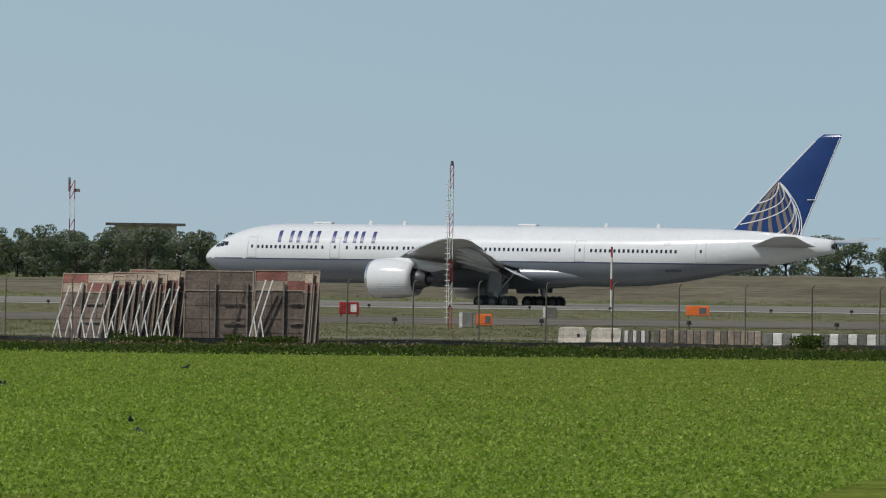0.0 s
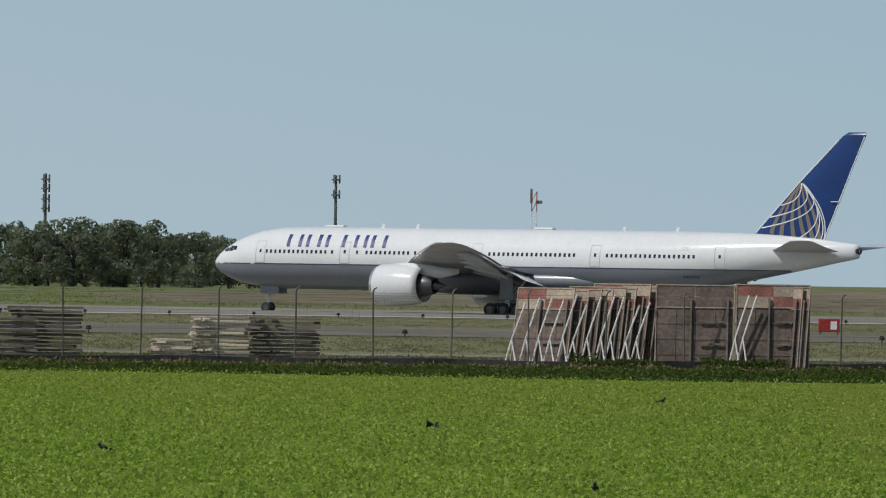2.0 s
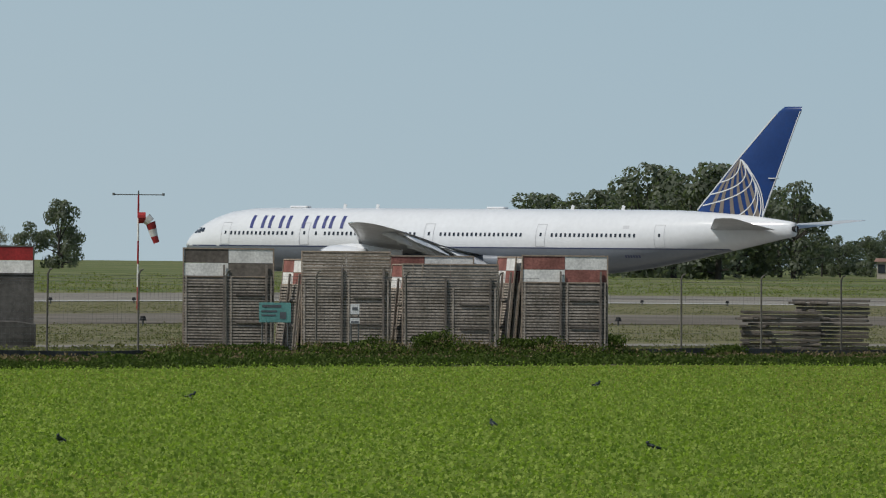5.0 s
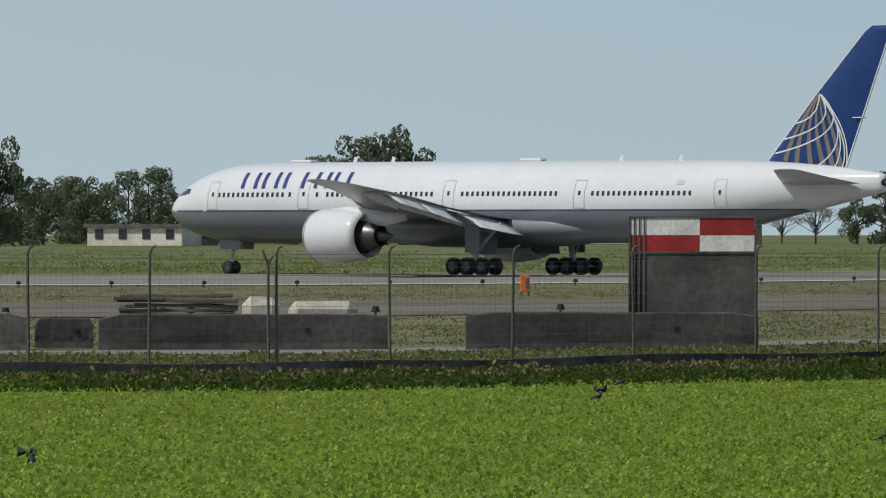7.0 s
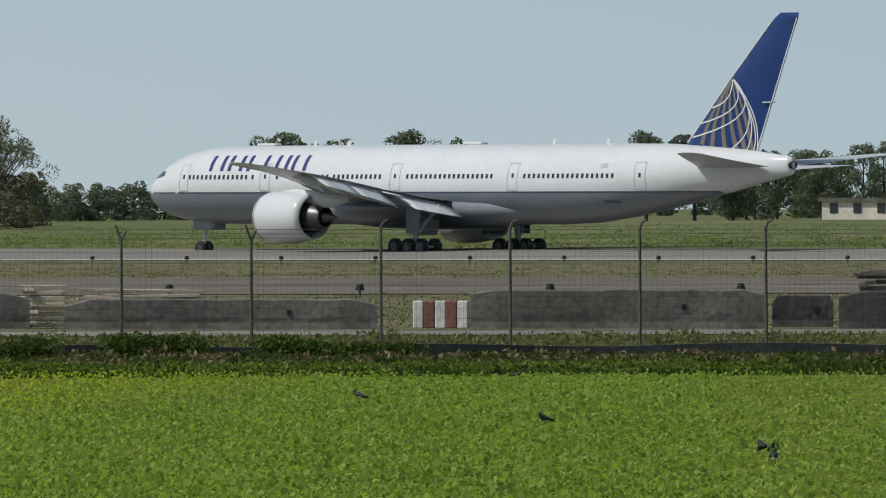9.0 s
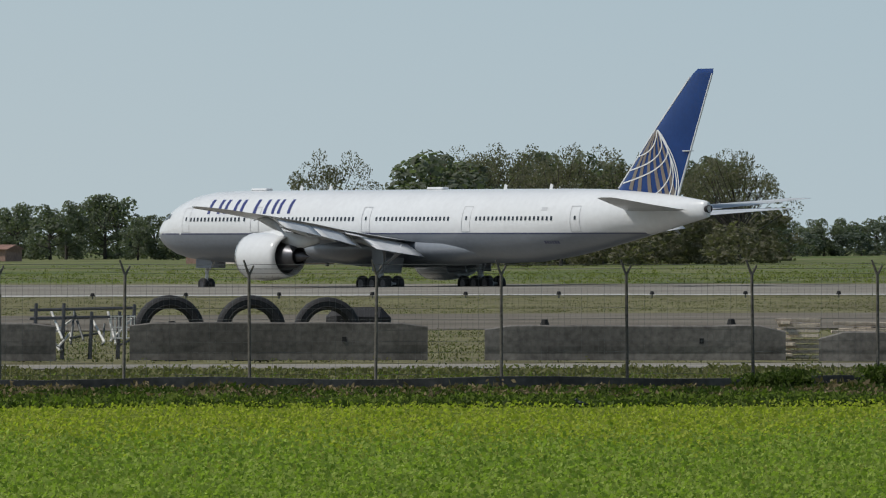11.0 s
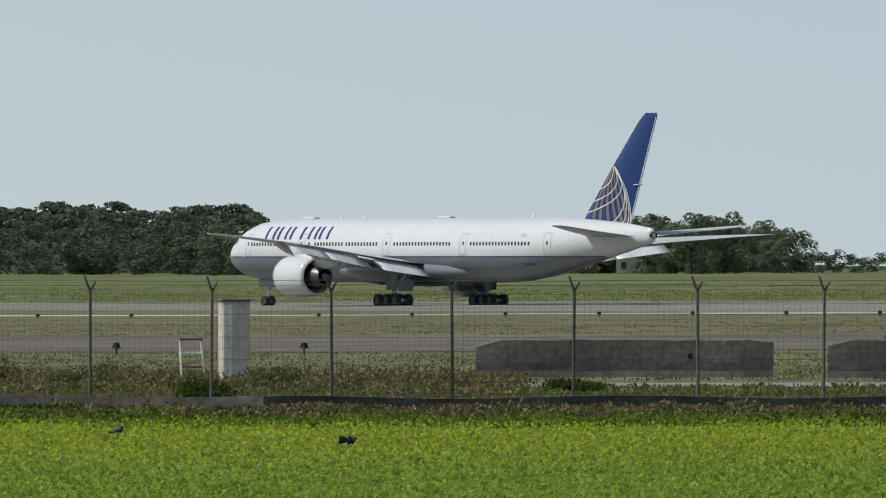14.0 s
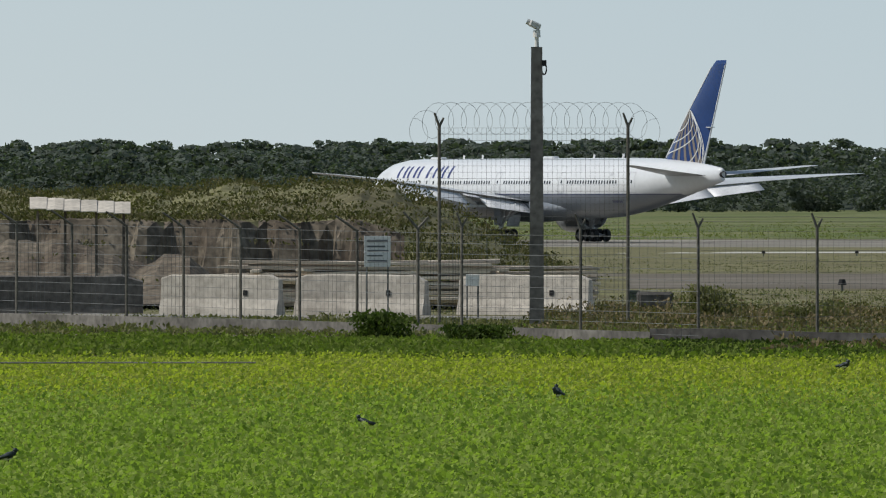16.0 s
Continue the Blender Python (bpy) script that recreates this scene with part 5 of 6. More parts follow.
marker_board(2756, 500, 0.45, 1.0, "orange", "small orange marker box beside the taxiway")


def equipment_box(u, r, w, h):
    t = thing("equipment_box", at(u, r, height(u, r)), "grey metal equipment box at the foot of a mast", "cabinet")
    bm = B()
    box(bm, 0, 0, h / 2, w, 0.5, h, None, 0, 0.03)
    part("body", bm, "panel_grey", t)
    bm = B()
    box(bm, -w * 0.35, -0.26, h / 2, w * 0.22, 0.02, h * 0.95)
    part("door", bm, "panel_white", t)


equipment_box(6956, 425, 0.75, 0.85)
equipment_box(7058, 600, 1.0, 0.75)


def lattice_mast(u, r, h, w, bands, label, arms=True):
    t = thing("lattice_mast", at(u, r, height(u, r)), label, "mast", "slim masts")
    n = max(4, int(h / (w * 2.2)))
    nb = bands or 1
    for b in range(nb):
        bm = B()
        z0, z1 = h * b / nb, h * (b + 1) / nb
        for s, q in ((-1, -1), (1, -1), (1, 1), (-1, 1)):
            tube(bm, (s * w / 2, q * w / 2, z0), (s * w / 2, q * w / 2, z1), w * 0.1, w * 0.1, 5)
        k = max(2, n // nb)
        for i in range(k):
            a, c = z0 + (z1 - z0) * i / k, z0 + (z1 - z0) * (i + 1) / k
            for q in (-1, 1):
                tube(bm, (-w / 2, q * w / 2, a), (w / 2, q * w / 2, c), w * 0.06, w * 0.06, 4)
                tube(bm, (q * w / 2, -w / 2, a), (q * w / 2, w / 2, c), w * 0.06, w * 0.06, 4)
        part("mast_section", bm, ("red" if b % 2 == 0 else "panel_white") if bands else "steel", t)
    return t


m1 = lattice_mast(6932, 405, 8.3, 0.17, 7, "slim red and white lattice mast with ladder rungs")
bm = B()
for i in range(26):
    tube(bm, (-0.3, -0.1, 0.6 + i * 0.27), (-0.05, -0.1, 0.6 + i * 0.27), 0.02, 0.02, 5)
tube(bm, (-0.18, -0.1, 0.3), (-0.18, -0.1, 7.6), 0.02, 0.02, 5)
part("ladder", bm, "panel_white", m1)
bm = B()
tube(bm, (0, 0, 8.3), (0, 0, 8.55), 0.1, 0.06, 8)
part("obstruction_lamp", bm, "dark_metal", m1)

m2 = lattice_mast(6011, 1500, 15.0, 0.75, 5, "tall red and white lattice antenna mast behind trees")
bm = B()
box(bm, 0.7, 0, 13.4, 1.0, 0.6, 0.5)
box(bm, -0.45, 0, 14.3, 0.35, 0.3, 2.2)
part("antenna", bm, "panel_grey", m2)
for u, r, h in ((5641, 1500, 17.0), (5101, 1500, 16.6)):
    t = thing("cell_mast", at(u, r, height(u, r)), "grey steel phone mast with antenna cluster", "mast", "slim masts")
    bm = B()
    tube(bm, (0, 0, 0), (0, 0, h), 0.32, 0.2, 10)
    part("pole", bm, "steel", t)
    for z in (h - 0.6, h - 2.9) if u > 5500 else (h - 0.8, h - 2.2, h - 3.8, h - 5.2):
        for a in (0, 2.1, 4.2):
            bm = B()
            box(bm, 0.55 * math.cos(a), 0.55 * math.sin(a), z, 0.28, 0.28, 1.3)
            part("antenna", bm, "panel_grey", t)
        bm = B()
        tube(bm, (0, 0, z - 0.2), (0, 0, z), 0.7, 0.7, 10)
        part("platform", bm, "steel", t)


pole = thing("marker_pole", at(7130, 800, height(7130, 800)), "thin white and red banded marker pole on grass", "pole")
for b in range(6):
    bm = B()
    tube(bm, (0, 0, b * 0.95), (0, 0, b * 0.95 + 0.95), 0.09, 0.09, 8)
    part("pole_section", bm, "red" if b % 3 == 2 else "panel_white", pole)


def windsock(u, r, h):
    t = thing("windsock", at(u, r, height(u, r)), "red and white windsock hanging from a banded pole", "windsock")
    for b in range(5):
        bm = B()
        tube(bm, (0, 0, h * b / 5), (0, 0, h * (b + 1) / 5), 0.06, 0.055, 8)
        part("pole", bm, "red" if b % 2 == 0 else "panel_white", t)
    bm = B()
    tube(bm, (-1.5, 0, h), (1.5, 0, h), 0.03, 0.03, 6)
    for x in (-1.5, 1.5):
        tube(bm, (x, 0, h - 0.05), (x, 0, h + 0.1), 0.09, 0.09, 6)
    tube(bm, (0, 0, h), (0, 0, h + 0.25), 0.05, 0.05, 6)
    part("crossarm", bm, "steel", t)
    z, x, q = h - 1.4, 0.0, 0
    for k, (dx, dz, ra, rb) in enumerate(((0.45, 0.02, 0.34, 0.33), (0.28, -0.28, 0.33, 0.3), (0.12, -0.42, 0.3, 0.26), (0.12, -0.42, 0.26, 0.22), (0.14, -0.4, 0.22, 0.18))):
        bm = B()
        tube(bm, (x, 0, z), (x + dx, 0, z + dz), ra, rb, 12, 0, True)
        part("sock", bm, "red" if k in (0, 2, 4) else "panel_white", t)
        x, z = x + dx, z + dz


windsock(3500, 560, 6.95)


def edge_light(u, r):
    t = thing("runway_light", at(u, r, height(u, r)), "small dark runway edge light on grass", "light", "runway edge lights")
    bm = B()
    tube(bm, (0, 0, 0), (0, 0, 0.25), 0.05, 0.05, 6)
    part("stem", bm, "steel", t)
    bm = B()
    tube(bm, (0, 0, 0.22), (0, 0, 0.42), 0.16, 0.1, 8)
    part("lamp_head", bm, "black", t)


for u in np.arange(-2600, 8600, 165.0):
    r = 1 / ((1 - 0.90) / fence_r(u) + 0.90 / runway(u)[0])
    edge_light(float(u), r)
for u in np.arange(-2500, 8600, 330.0):
    r = 1 / ((1 - 0.58) / fence_r(u) + 0.58 / runway(u)[0])
    edge_light(float(u) + 40, r)


# ---- buildings far off ----
def house(u, r, w, d, h, wall, roof, label, base=None):
    t = thing("house", at(u, r, height(u, r) if base is None else base, (u % 40) - 20), label, "house", "distant houses")
    bm = B()
    box(bm, 0, 0, h / 2, w, d, h)
    wl_ = part("wall", bm, wall, t)
    bm = B()
    if roof == "flat":
        box(bm, 0, 0, h + 0.2, w + 0.8, d + 0.8, 0.4)
        part("roof", bm, "concrete", t)
    else:
        rings = [[(x, -d / 2 - 0.4, h), (x, 0, h + w * 0.05 + 0.35), (x, d / 2 + 0.4, h)] for x in (-w / 2 - 0.4, w / 2 + 0.4)]
        loft(bm, rings)
        for f in bm.faces:
            f.smooth = False
        part("roof", bm, roof, t)
    n = max(2, int(w / 2.6))
    for i in range(n):
        for z in ([1.4] if h < 5 else [1.4, h - 1.6]):
            bm = B()
            box(bm, -w / 2 + w * (i + 0.5) / n, -d / 2 - 0.03, z, 1.0, 0.1, 1.2)
            win = part("window", bm, "glass", t)


for u, r, w, h, wl0, rf0, l in ((2780, 1350, 9, 2.3, "render", "roof_tile", "low pale house with red tiled roof"), (2850, 1380, 8, 2.2, "brick_red", "roof_tile", "low red house with tiled roof"),
                              (2930, 1340, 12, 2.3, "render", "flat", "long low pale shed"), (3040, 1330, 6, 2.6, "render", "flat", "low white flat-roofed house"), (3110, 1300, 8, 2.6, "brick_red", "roof_tile", "low red house with tiled roof"),
                              (1170, 1280, 5, 3.0, "brick_red", "roof_tile", "small red brick house beside trees"), (1245, 1270, 6, 1.8, "render", "flat", "low grey shed beside trees"),
                              (1325, 1270, 6, 2.0, "render", "flat", "low grey shed beside trees"), (-70, 1300, 7, 4.2, "render", "roof_tile", "two-storey pale villa with red roof"),
                              (-135, 1320, 5, 3.4, "brick_red", "roof_tile", "red villa with tiled roof"), (-245, 1340, 6, 2.2, "brick_red", "flat", "low red brick building"),
                              (-330, 1350, 7, 2.0, "render", "roof_tile", "low pale house with tiled roof"), (-400, 1360, 6, 2.2, "brick_red", "roof_tile", "low red brick house"), (-800, 1500, 7, 1.7, "brick_red", "roof_tile", "low red house beside trees"),
                              (-875, 1500, 5, 1.6, "render", "roof_tile", "low pale house beside trees"), (-1540, 1900, 8, 3.2, "render", "flat", "small pale airfield hut"), (4936, 1400, 2.6, 2.4, "render", "roof_tile", "small white hut with red roof by trees"),
                              (2080, 1250, 12, 2.2, "render", "flat", "long low grey shed beside trees"), (2155, 1260, 6, 2.0, "concrete", "flat", "small grey shed beside trees")):
    house(u, r, w, 7, h, wl0, rf0, l)


def terminal(u, r):
    t = thing("office_building", at(u, r, height(u, r)), "pale two-storey office building with overhanging flat roof", "building")
    bm = B()
    box(bm, 0, 0, 3.5, 11.5, 12, 7)
    part("wall", bm, "render", t)
    bm = B()
    box(bm, 0, 0, 8.6, 13.5, 15, 0.4)
    part("roof", bm, "concrete_dark", t)
    bm = B()
    box(bm, 0, 0, 7.6, 10.5, 11, 1.8)
    part("attic", bm, "render", t)
    for i in range(6):
        for z in (2.2, 5.2):
            bm = B()
            box(bm, -4.6 + 1.84 * i, -6.05, z, 1.5, 0.12, 1.2)
            part("window", bm, "glass", t)


terminal(6150, 1650)


# ---- plants ----
def leaves(rng, centres, radii, n, size, flat=1.0, up=0.0):
    """Leaf quads strewn through lobes. Returns vertex and face arrays."""
    k = rng.integers(0, len(centres), n)
    d = rng.normal(size=(n, 3))
    d /= np.linalg.norm(d, axis=1)[:, None]
    q = rng.uniform(0.45, 1.0, n) ** 0.5
    p = np.array(centres)[k] + d * (np.array(radii)[k] * q)[:, None] * np.array([1, 1, flat])
    a = rng.normal(size=(n, 3))
    a[:, 2] += up
    a /= np.linalg.norm(a, axis=1)[:, None]
    b = np.cross(a, rng.normal(size=(n, 3)))
    b /= np.linalg.norm(b, axis=1)[:, None]
    s = size * rng.uniform(0.6, 1.4, n)[:, None]
    v = np.stack([p - a * s - b * s * 0.1, p - b * s * 0.55, p + a * s, p + b * s * 0.55], 1).reshape(-1, 3)
    f = np.arange(n * 4).reshape(-1, 4)
    return v, f


def clump_skin(rng, centres, radii, per, flat=1.0):
    """Leaf quads that lie along the outside of each lobe, so that the lobe is shaded as a mass."""
    n = len(centres) * per
    k = np.repeat(np.arange(len(centres)), per)
    d = rng.normal(size=(n, 3))
    d[:, 2] += 0.25
    d /= np.linalg.norm(d, axis=1)[:, None]
    rr = np.array(radii)[k][:, None]
    p = np.array(centres)[k] + d * rr * rng.uniform(0.68, 0.92, n)[:, None] * np.array([1, 1, flat])
    w = d + rng.normal(0, 0.4, (n, 3))
    a = np.cross(w, rng.normal(size=(n, 3)))
    a /= np.linalg.norm(a, axis=1)[:, None]
    b = np.cross(w, a)
    b /= np.linalg.norm(b, axis=1)[:, None]
    s = rr * rng.uniform(0.11, 0.2, n)[:, None]
    v = np.stack([p - a * s, p - b * s * 0.8, p + a * s, p + b * s * 0.8], 1).reshape(-1, 3)
    return v, np.arange(n * 4).reshape(-1, 4)


def fast_mesh(name, v, f, material):
    me = bpy.data.meshes.new(name)
    nf, w = f.shape
    me.vertices.add(len(v))
    me.vertices.foreach_set("co", np.asarray(v, dtype=np.float32).ravel())
    me.loops.add(nf * w)
    me.loops.foreach_set("vertex_index", f.astype(np.int32).ravel())
    me.polygons.add(nf)
    me.polygons.foreach_set("loop_start", np.arange(0, nf * w, w, dtype=np.int32))
    me.update(calc_edges=True)
    me.materials.append(M[material])
    return me


def make_tree(kind, seed):
    """Trunk with limbs and a lobed crown, one unit tall."""
    rg = np.random.default_rng(seed)
    bm = B()
    centres, radii = [], []
    if kind == "pine":
        base, spread, flat = 0.62, 0.42, 0.45
        tube(bm, (0, 0, -0.02), (0.02, 0, 0.62), 0.025, 0.016, 7)
        for i in range(13):
            a, q = rg.uniform(0, math.tau), rg.uniform(0.1, 1) ** 0.6 * spread
            c = Vector((q * math.cos(a), q * math.sin(a), 0.84 - 0.30 * (q / spread) ** 2 + rg.uniform(-0.03, 0.03)))
            tube(bm, (0.01, 0, 0.5), c, 0.01, 0.004, 5)
            centres.append(c)
            radii.append(rg.uniform(0.11, 0.17))
        n, size = 1000, 0.012
    elif kind == "bare":
        flat = 0.9
        tube(bm, (0, 0, -0.02), (0, 0, 0.4), 0.022, 0.014, 7)
        for i in range(34):
            a, e = rg.uniform(0, math.tau), rg.uniform(0.1, 1.45)
            ln = rg.uniform(0.3, 0.5)
            c = Vector((0.5 * ln / 0.42 * math.cos(a) * math.cos(e), 0.5 * ln / 0.42 * math.sin(a) * math.cos(e), 0.45 + ln * math.sin(e)))
            tube(bm, (0, 0, rg.uniform(0.15, 0.45)), c, 0.008, 0.002, 5)
            centres.append(c)
            radii.append(rg.uniform(0.07, 0.12))
        n, size = 5200, 0.010
    elif kind == "poplar":
        flat = 1.2
        tube(bm, (0, 0, -0.02), (0.01, 0, 0.8), 0.02, 0.006, 7)
        for i in range(18):
            a, z = rg.uniform(0, math.tau), rg.uniform(0.22, 0.92)
            q = 0.2 * math.sin(math.pi * min(1, (z - 0.05) / 0.9)) ** 0.7 * rg.uniform(0.4, 1.2)
            c = Vector((q * math.cos(a), q * math.sin(a), z))
            tube(bm, (0, 0, z - 0.15), c, 0.007, 0.003, 5)
            centres.append(c)
            radii.append(rg.uniform(0.07, 0.11))
        n, size = 1300, 0.012
    else:
        flat = 0.9
        tube(bm, (0, 0, -0.02), (0.02, 0.01, 0.45), 0.03, 0.017, 7)
        for i in range(24):
            a, z = rg.uniform(0, math.tau), rg.uniform(0.06, 0.86)
            q = 0.36 * math.sin(math.pi * min(1, (z + 0.12) / 1.08)) ** 0.6 * rg.uniform(0.3, 1.1)
            c = Vector((q * math.cos(a), q * math.sin(a), z))
            tube(bm, (0.01, 0, min(0.4, z * 0.7)), c, 0.01, 0.004, 5)
            centres.append(c)
            radii.append(rg.uniform(0.1, 0.17))
        n, size = 1500, 0.011
    tm = bpy.data.meshes.new("trunk")
    bm.to_mesh(tm)
    bm.free()
    tm.materials.append(M["bark"])
    v, f = leaves(rg, centres, radii, n, size, flat)
    if kind != "bare":
        v2, f2 = clump_skin(rg, centres, radii, 105, flat)
        v = np.concatenate([v, v2])
        order = rg.permutation(len(v) // 4)
        v = v.reshape(-1, 4, 3)[order].reshape(-1, 3)
        f = np.arange(len(v)).reshape(-1, 4)
    top = v[:, 2].max()
    v = v / top
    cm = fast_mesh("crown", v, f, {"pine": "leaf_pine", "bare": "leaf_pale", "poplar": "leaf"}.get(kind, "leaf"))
    return tm, cm


TREES = {k: [make_tree(k, s) for s in ss] for k, ss in {"broad": (1, 2, 3), "pine": (4, 5, 6), "poplar": (7, 8), "bare": (9, 10)}.items()}
TREE_LABEL = {"broad": "dense dark green broadleaf tree at the field's far edge", "pine": "dark green umbrella pine with spreading crown", "poplar": "tall slim green poplar tree", "bare": "round thin-leaved tree with pale open crown"}
trng = random.Random(21)


def tree(u, r, h, kind, wide=1.0):
    h *= 1.3 if -600 < u < 600 else 1.12 if u < 0 or u > 4200 else 1.0
    wide *= 0.88
    tm, cm = trng.choice(TREES[kind])
    t = thing("tree", at(u, r, height(u, r) - 0.1, trng.uniform(0, 360)), TREE_LABEL[kind], "tree", "trees beyond the airfield")
    s = Matrix.Diagonal((h * wide, h * wide, h, 1))
    shared("trunk", tm, t, s)
    shared("crown", cm, t, s)


def belt(u0, u1, n, r, h0, h1, kind, wide=1.0):
    for i in range(n):
        u = u0 + (u1 - u0) * (i + trng.uniform(0.15, 0.85)) / n
        tree(u, r + trng.uniform(-40, 40), trng.uniform(h0, h1), kind if trng.random() < 0.85 else "broad", wide * trng.uniform(0.9, 1.2))


belt(7250, 8500, 22, 1500, 5.5, 7.5, "broad", 1.2)
belt(5700, 6330, 20, 1480, 5.8, 7.6, "broad", 1.2)
belt(4985, 5330, 12, 1420, 7.6, 9.8, "broad", 1.1)
belt(5330, 5740, 12, 1440, 6.0, 7.6, "broad", 1.15)
belt(4800, 4985, 5, 1460, 5.0, 6.5, "broad", 1.0)
belt(4250, 4780, 14, 1400, 10.0, 12.5, "broad", 1.15)
belt(4470, 4640, 4, 1320, 13.0, 14.5, "broad", 1.1)
tree(3395, 1400, 10.0, "broad", 0.9)
tree(3270, 1380, 6.5, "bare", 1.2)
tree(3210, 1390, 5.5, "bare", 1.2)
belt(3290, 3420, 2, 1420, 6, 8, "broad", 1.1)
tree(2960, 1330, 5.5, "broad", 1.1)
belt(2640, 2790, 4, 1300, 8.5, 9.5, "broad", 0.8)
tree(2545, 1300, 13.6, "broad", 0.9)
tree(2510, 1300, 15.2, "broad", 0.8)
tree(2450, 1300, 13.8, "broad", 0.95)
tree(2385, 1310, 11.4, "broad", 0.7)
tree(2350, 1310, 10.6, "broad", 0.6)
belt(2130, 2330, 5, 1350, 6.5, 8.5, "broad", 1.1)
belt(2030, 2130, 3, 1300, 9.5, 11.0, "poplar", 1.2)
belt(1850, 2020, 6, 1300, 7.5, 9.0, "broad", 0.95)
tree(1822, 1250, 13.4, "broad", 0.75)
tree(1755, 1250, 10.4, "pine", 1.1)
tree(1670, 1250, 11.0, "poplar", 1.3)
belt(1290, 1370, 2, 1280, 10.0, 11.0, "bare", 0.75)
tree(1245, 1270, 11.5, "poplar", 1.5)
belt(980, 1150, 4, 1290, 10.0, 11.5, "broad", 0.9)
belt(560, 760, 6, 1500, 4.5, 6.0, "broad", 1.2)
belt(760, 980, 6, 1500, 4.5, 6.0, "broad", 1.2)
belt(250, 560, 7, 1250, 9.5, 10.8, "bare", 1.0)
belt(60, 260, 5, 1250, 9.5, 11.5, "bare", 0.95)
belt(-45, 70, 3, 1260, 9.5, 11.0, "poplar", 1.5)
tree(-205, 1260, 11.0, "bare", 0.95)
belt(-560, -240, 10, 1550, 4.5, 6.0, "broad", 1.3)
belt(-800, -560, 8, 1600, 7.0, 8.2, "broad", 1.1)
belt(-1640, -1250, 16, 1900, 6.5, 8.5, "broad", 1.3)
belt(-1530, -1380, 5, 1850, 8.5, 10.5, "broad", 1.1)
belt(-2300, -1600, 14, 2000, 7.5, 9.5, "broad", 1.2)
belt(-1900, -1300, 12, 2050, 7.5, 9.5, "broad", 1.2)


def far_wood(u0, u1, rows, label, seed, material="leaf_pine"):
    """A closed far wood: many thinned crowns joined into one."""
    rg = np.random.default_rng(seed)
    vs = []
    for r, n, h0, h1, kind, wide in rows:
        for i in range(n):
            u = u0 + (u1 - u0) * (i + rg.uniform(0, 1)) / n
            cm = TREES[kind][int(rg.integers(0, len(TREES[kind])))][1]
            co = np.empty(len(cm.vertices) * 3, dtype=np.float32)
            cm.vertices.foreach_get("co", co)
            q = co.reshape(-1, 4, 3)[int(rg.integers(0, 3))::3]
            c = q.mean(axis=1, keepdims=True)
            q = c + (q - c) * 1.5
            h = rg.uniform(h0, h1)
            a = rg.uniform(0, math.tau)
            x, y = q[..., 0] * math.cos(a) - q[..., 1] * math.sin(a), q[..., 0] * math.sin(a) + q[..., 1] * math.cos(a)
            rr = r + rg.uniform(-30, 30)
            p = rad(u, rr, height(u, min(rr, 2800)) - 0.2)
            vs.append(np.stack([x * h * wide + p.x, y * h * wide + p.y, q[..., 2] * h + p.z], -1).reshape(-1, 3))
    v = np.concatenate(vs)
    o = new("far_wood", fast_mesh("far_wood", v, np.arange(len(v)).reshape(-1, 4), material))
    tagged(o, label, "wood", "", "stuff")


# added backing: a dark rise that closes the gaps between far crowns
def wooded_rise():
    verts, faces = [], []
    us, rs = np.linspace(-5100, -1150, 90), np.linspace(2100, 2750, 10)
    for u in us:
        full = float(np.interp(u, [-5100, -2500, -2200, -1500, -1150], [12.0, 12.0, 4.0, 2.5, 1.0]))
        for k, r in enumerate(rs):
            z = full * math.sin(math.pi * min(1, k / 8)) ** 0.6 + noise.noise(Vector((u * 0.01, r * 0.02, 5))) * 0.8
            verts.append(rad(u, r, height(u, r) + z - 0.8))
    n = len(rs)
    for i in range(len(us) - 1):
        for j in range(n - 1):
            faces.append((i * n + j, i * n + j + 1, (i + 1) * n + j + 1, (i + 1) * n + j))
    tagged(raw("wooded_rise", verts, faces, "wooded", None, "", True), "low dark green rise added as backing behind the pines", "hill", "", "structure")


wooded_rise()
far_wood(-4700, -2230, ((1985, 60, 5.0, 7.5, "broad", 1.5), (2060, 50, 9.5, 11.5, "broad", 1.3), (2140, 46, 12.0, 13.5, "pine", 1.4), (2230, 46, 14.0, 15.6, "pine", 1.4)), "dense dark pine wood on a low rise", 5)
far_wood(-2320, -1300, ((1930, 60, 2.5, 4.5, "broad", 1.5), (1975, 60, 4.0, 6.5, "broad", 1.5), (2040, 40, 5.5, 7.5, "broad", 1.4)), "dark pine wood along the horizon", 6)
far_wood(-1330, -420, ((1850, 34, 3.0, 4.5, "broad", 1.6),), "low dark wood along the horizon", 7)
far_wood(-60, 590, ((1215, 26, 3.5, 6.0, "broad", 1.4), (1275, 24, 6.0, 8.5, "broad", 1.3)), "dense dull green thicket below a row of trees", 17, "leaf_pale")
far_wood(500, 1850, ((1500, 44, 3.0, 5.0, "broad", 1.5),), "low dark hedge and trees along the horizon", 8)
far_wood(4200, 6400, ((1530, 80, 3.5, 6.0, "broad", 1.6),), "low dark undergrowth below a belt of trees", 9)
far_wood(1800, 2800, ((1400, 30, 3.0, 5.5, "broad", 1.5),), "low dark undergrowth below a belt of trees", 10)


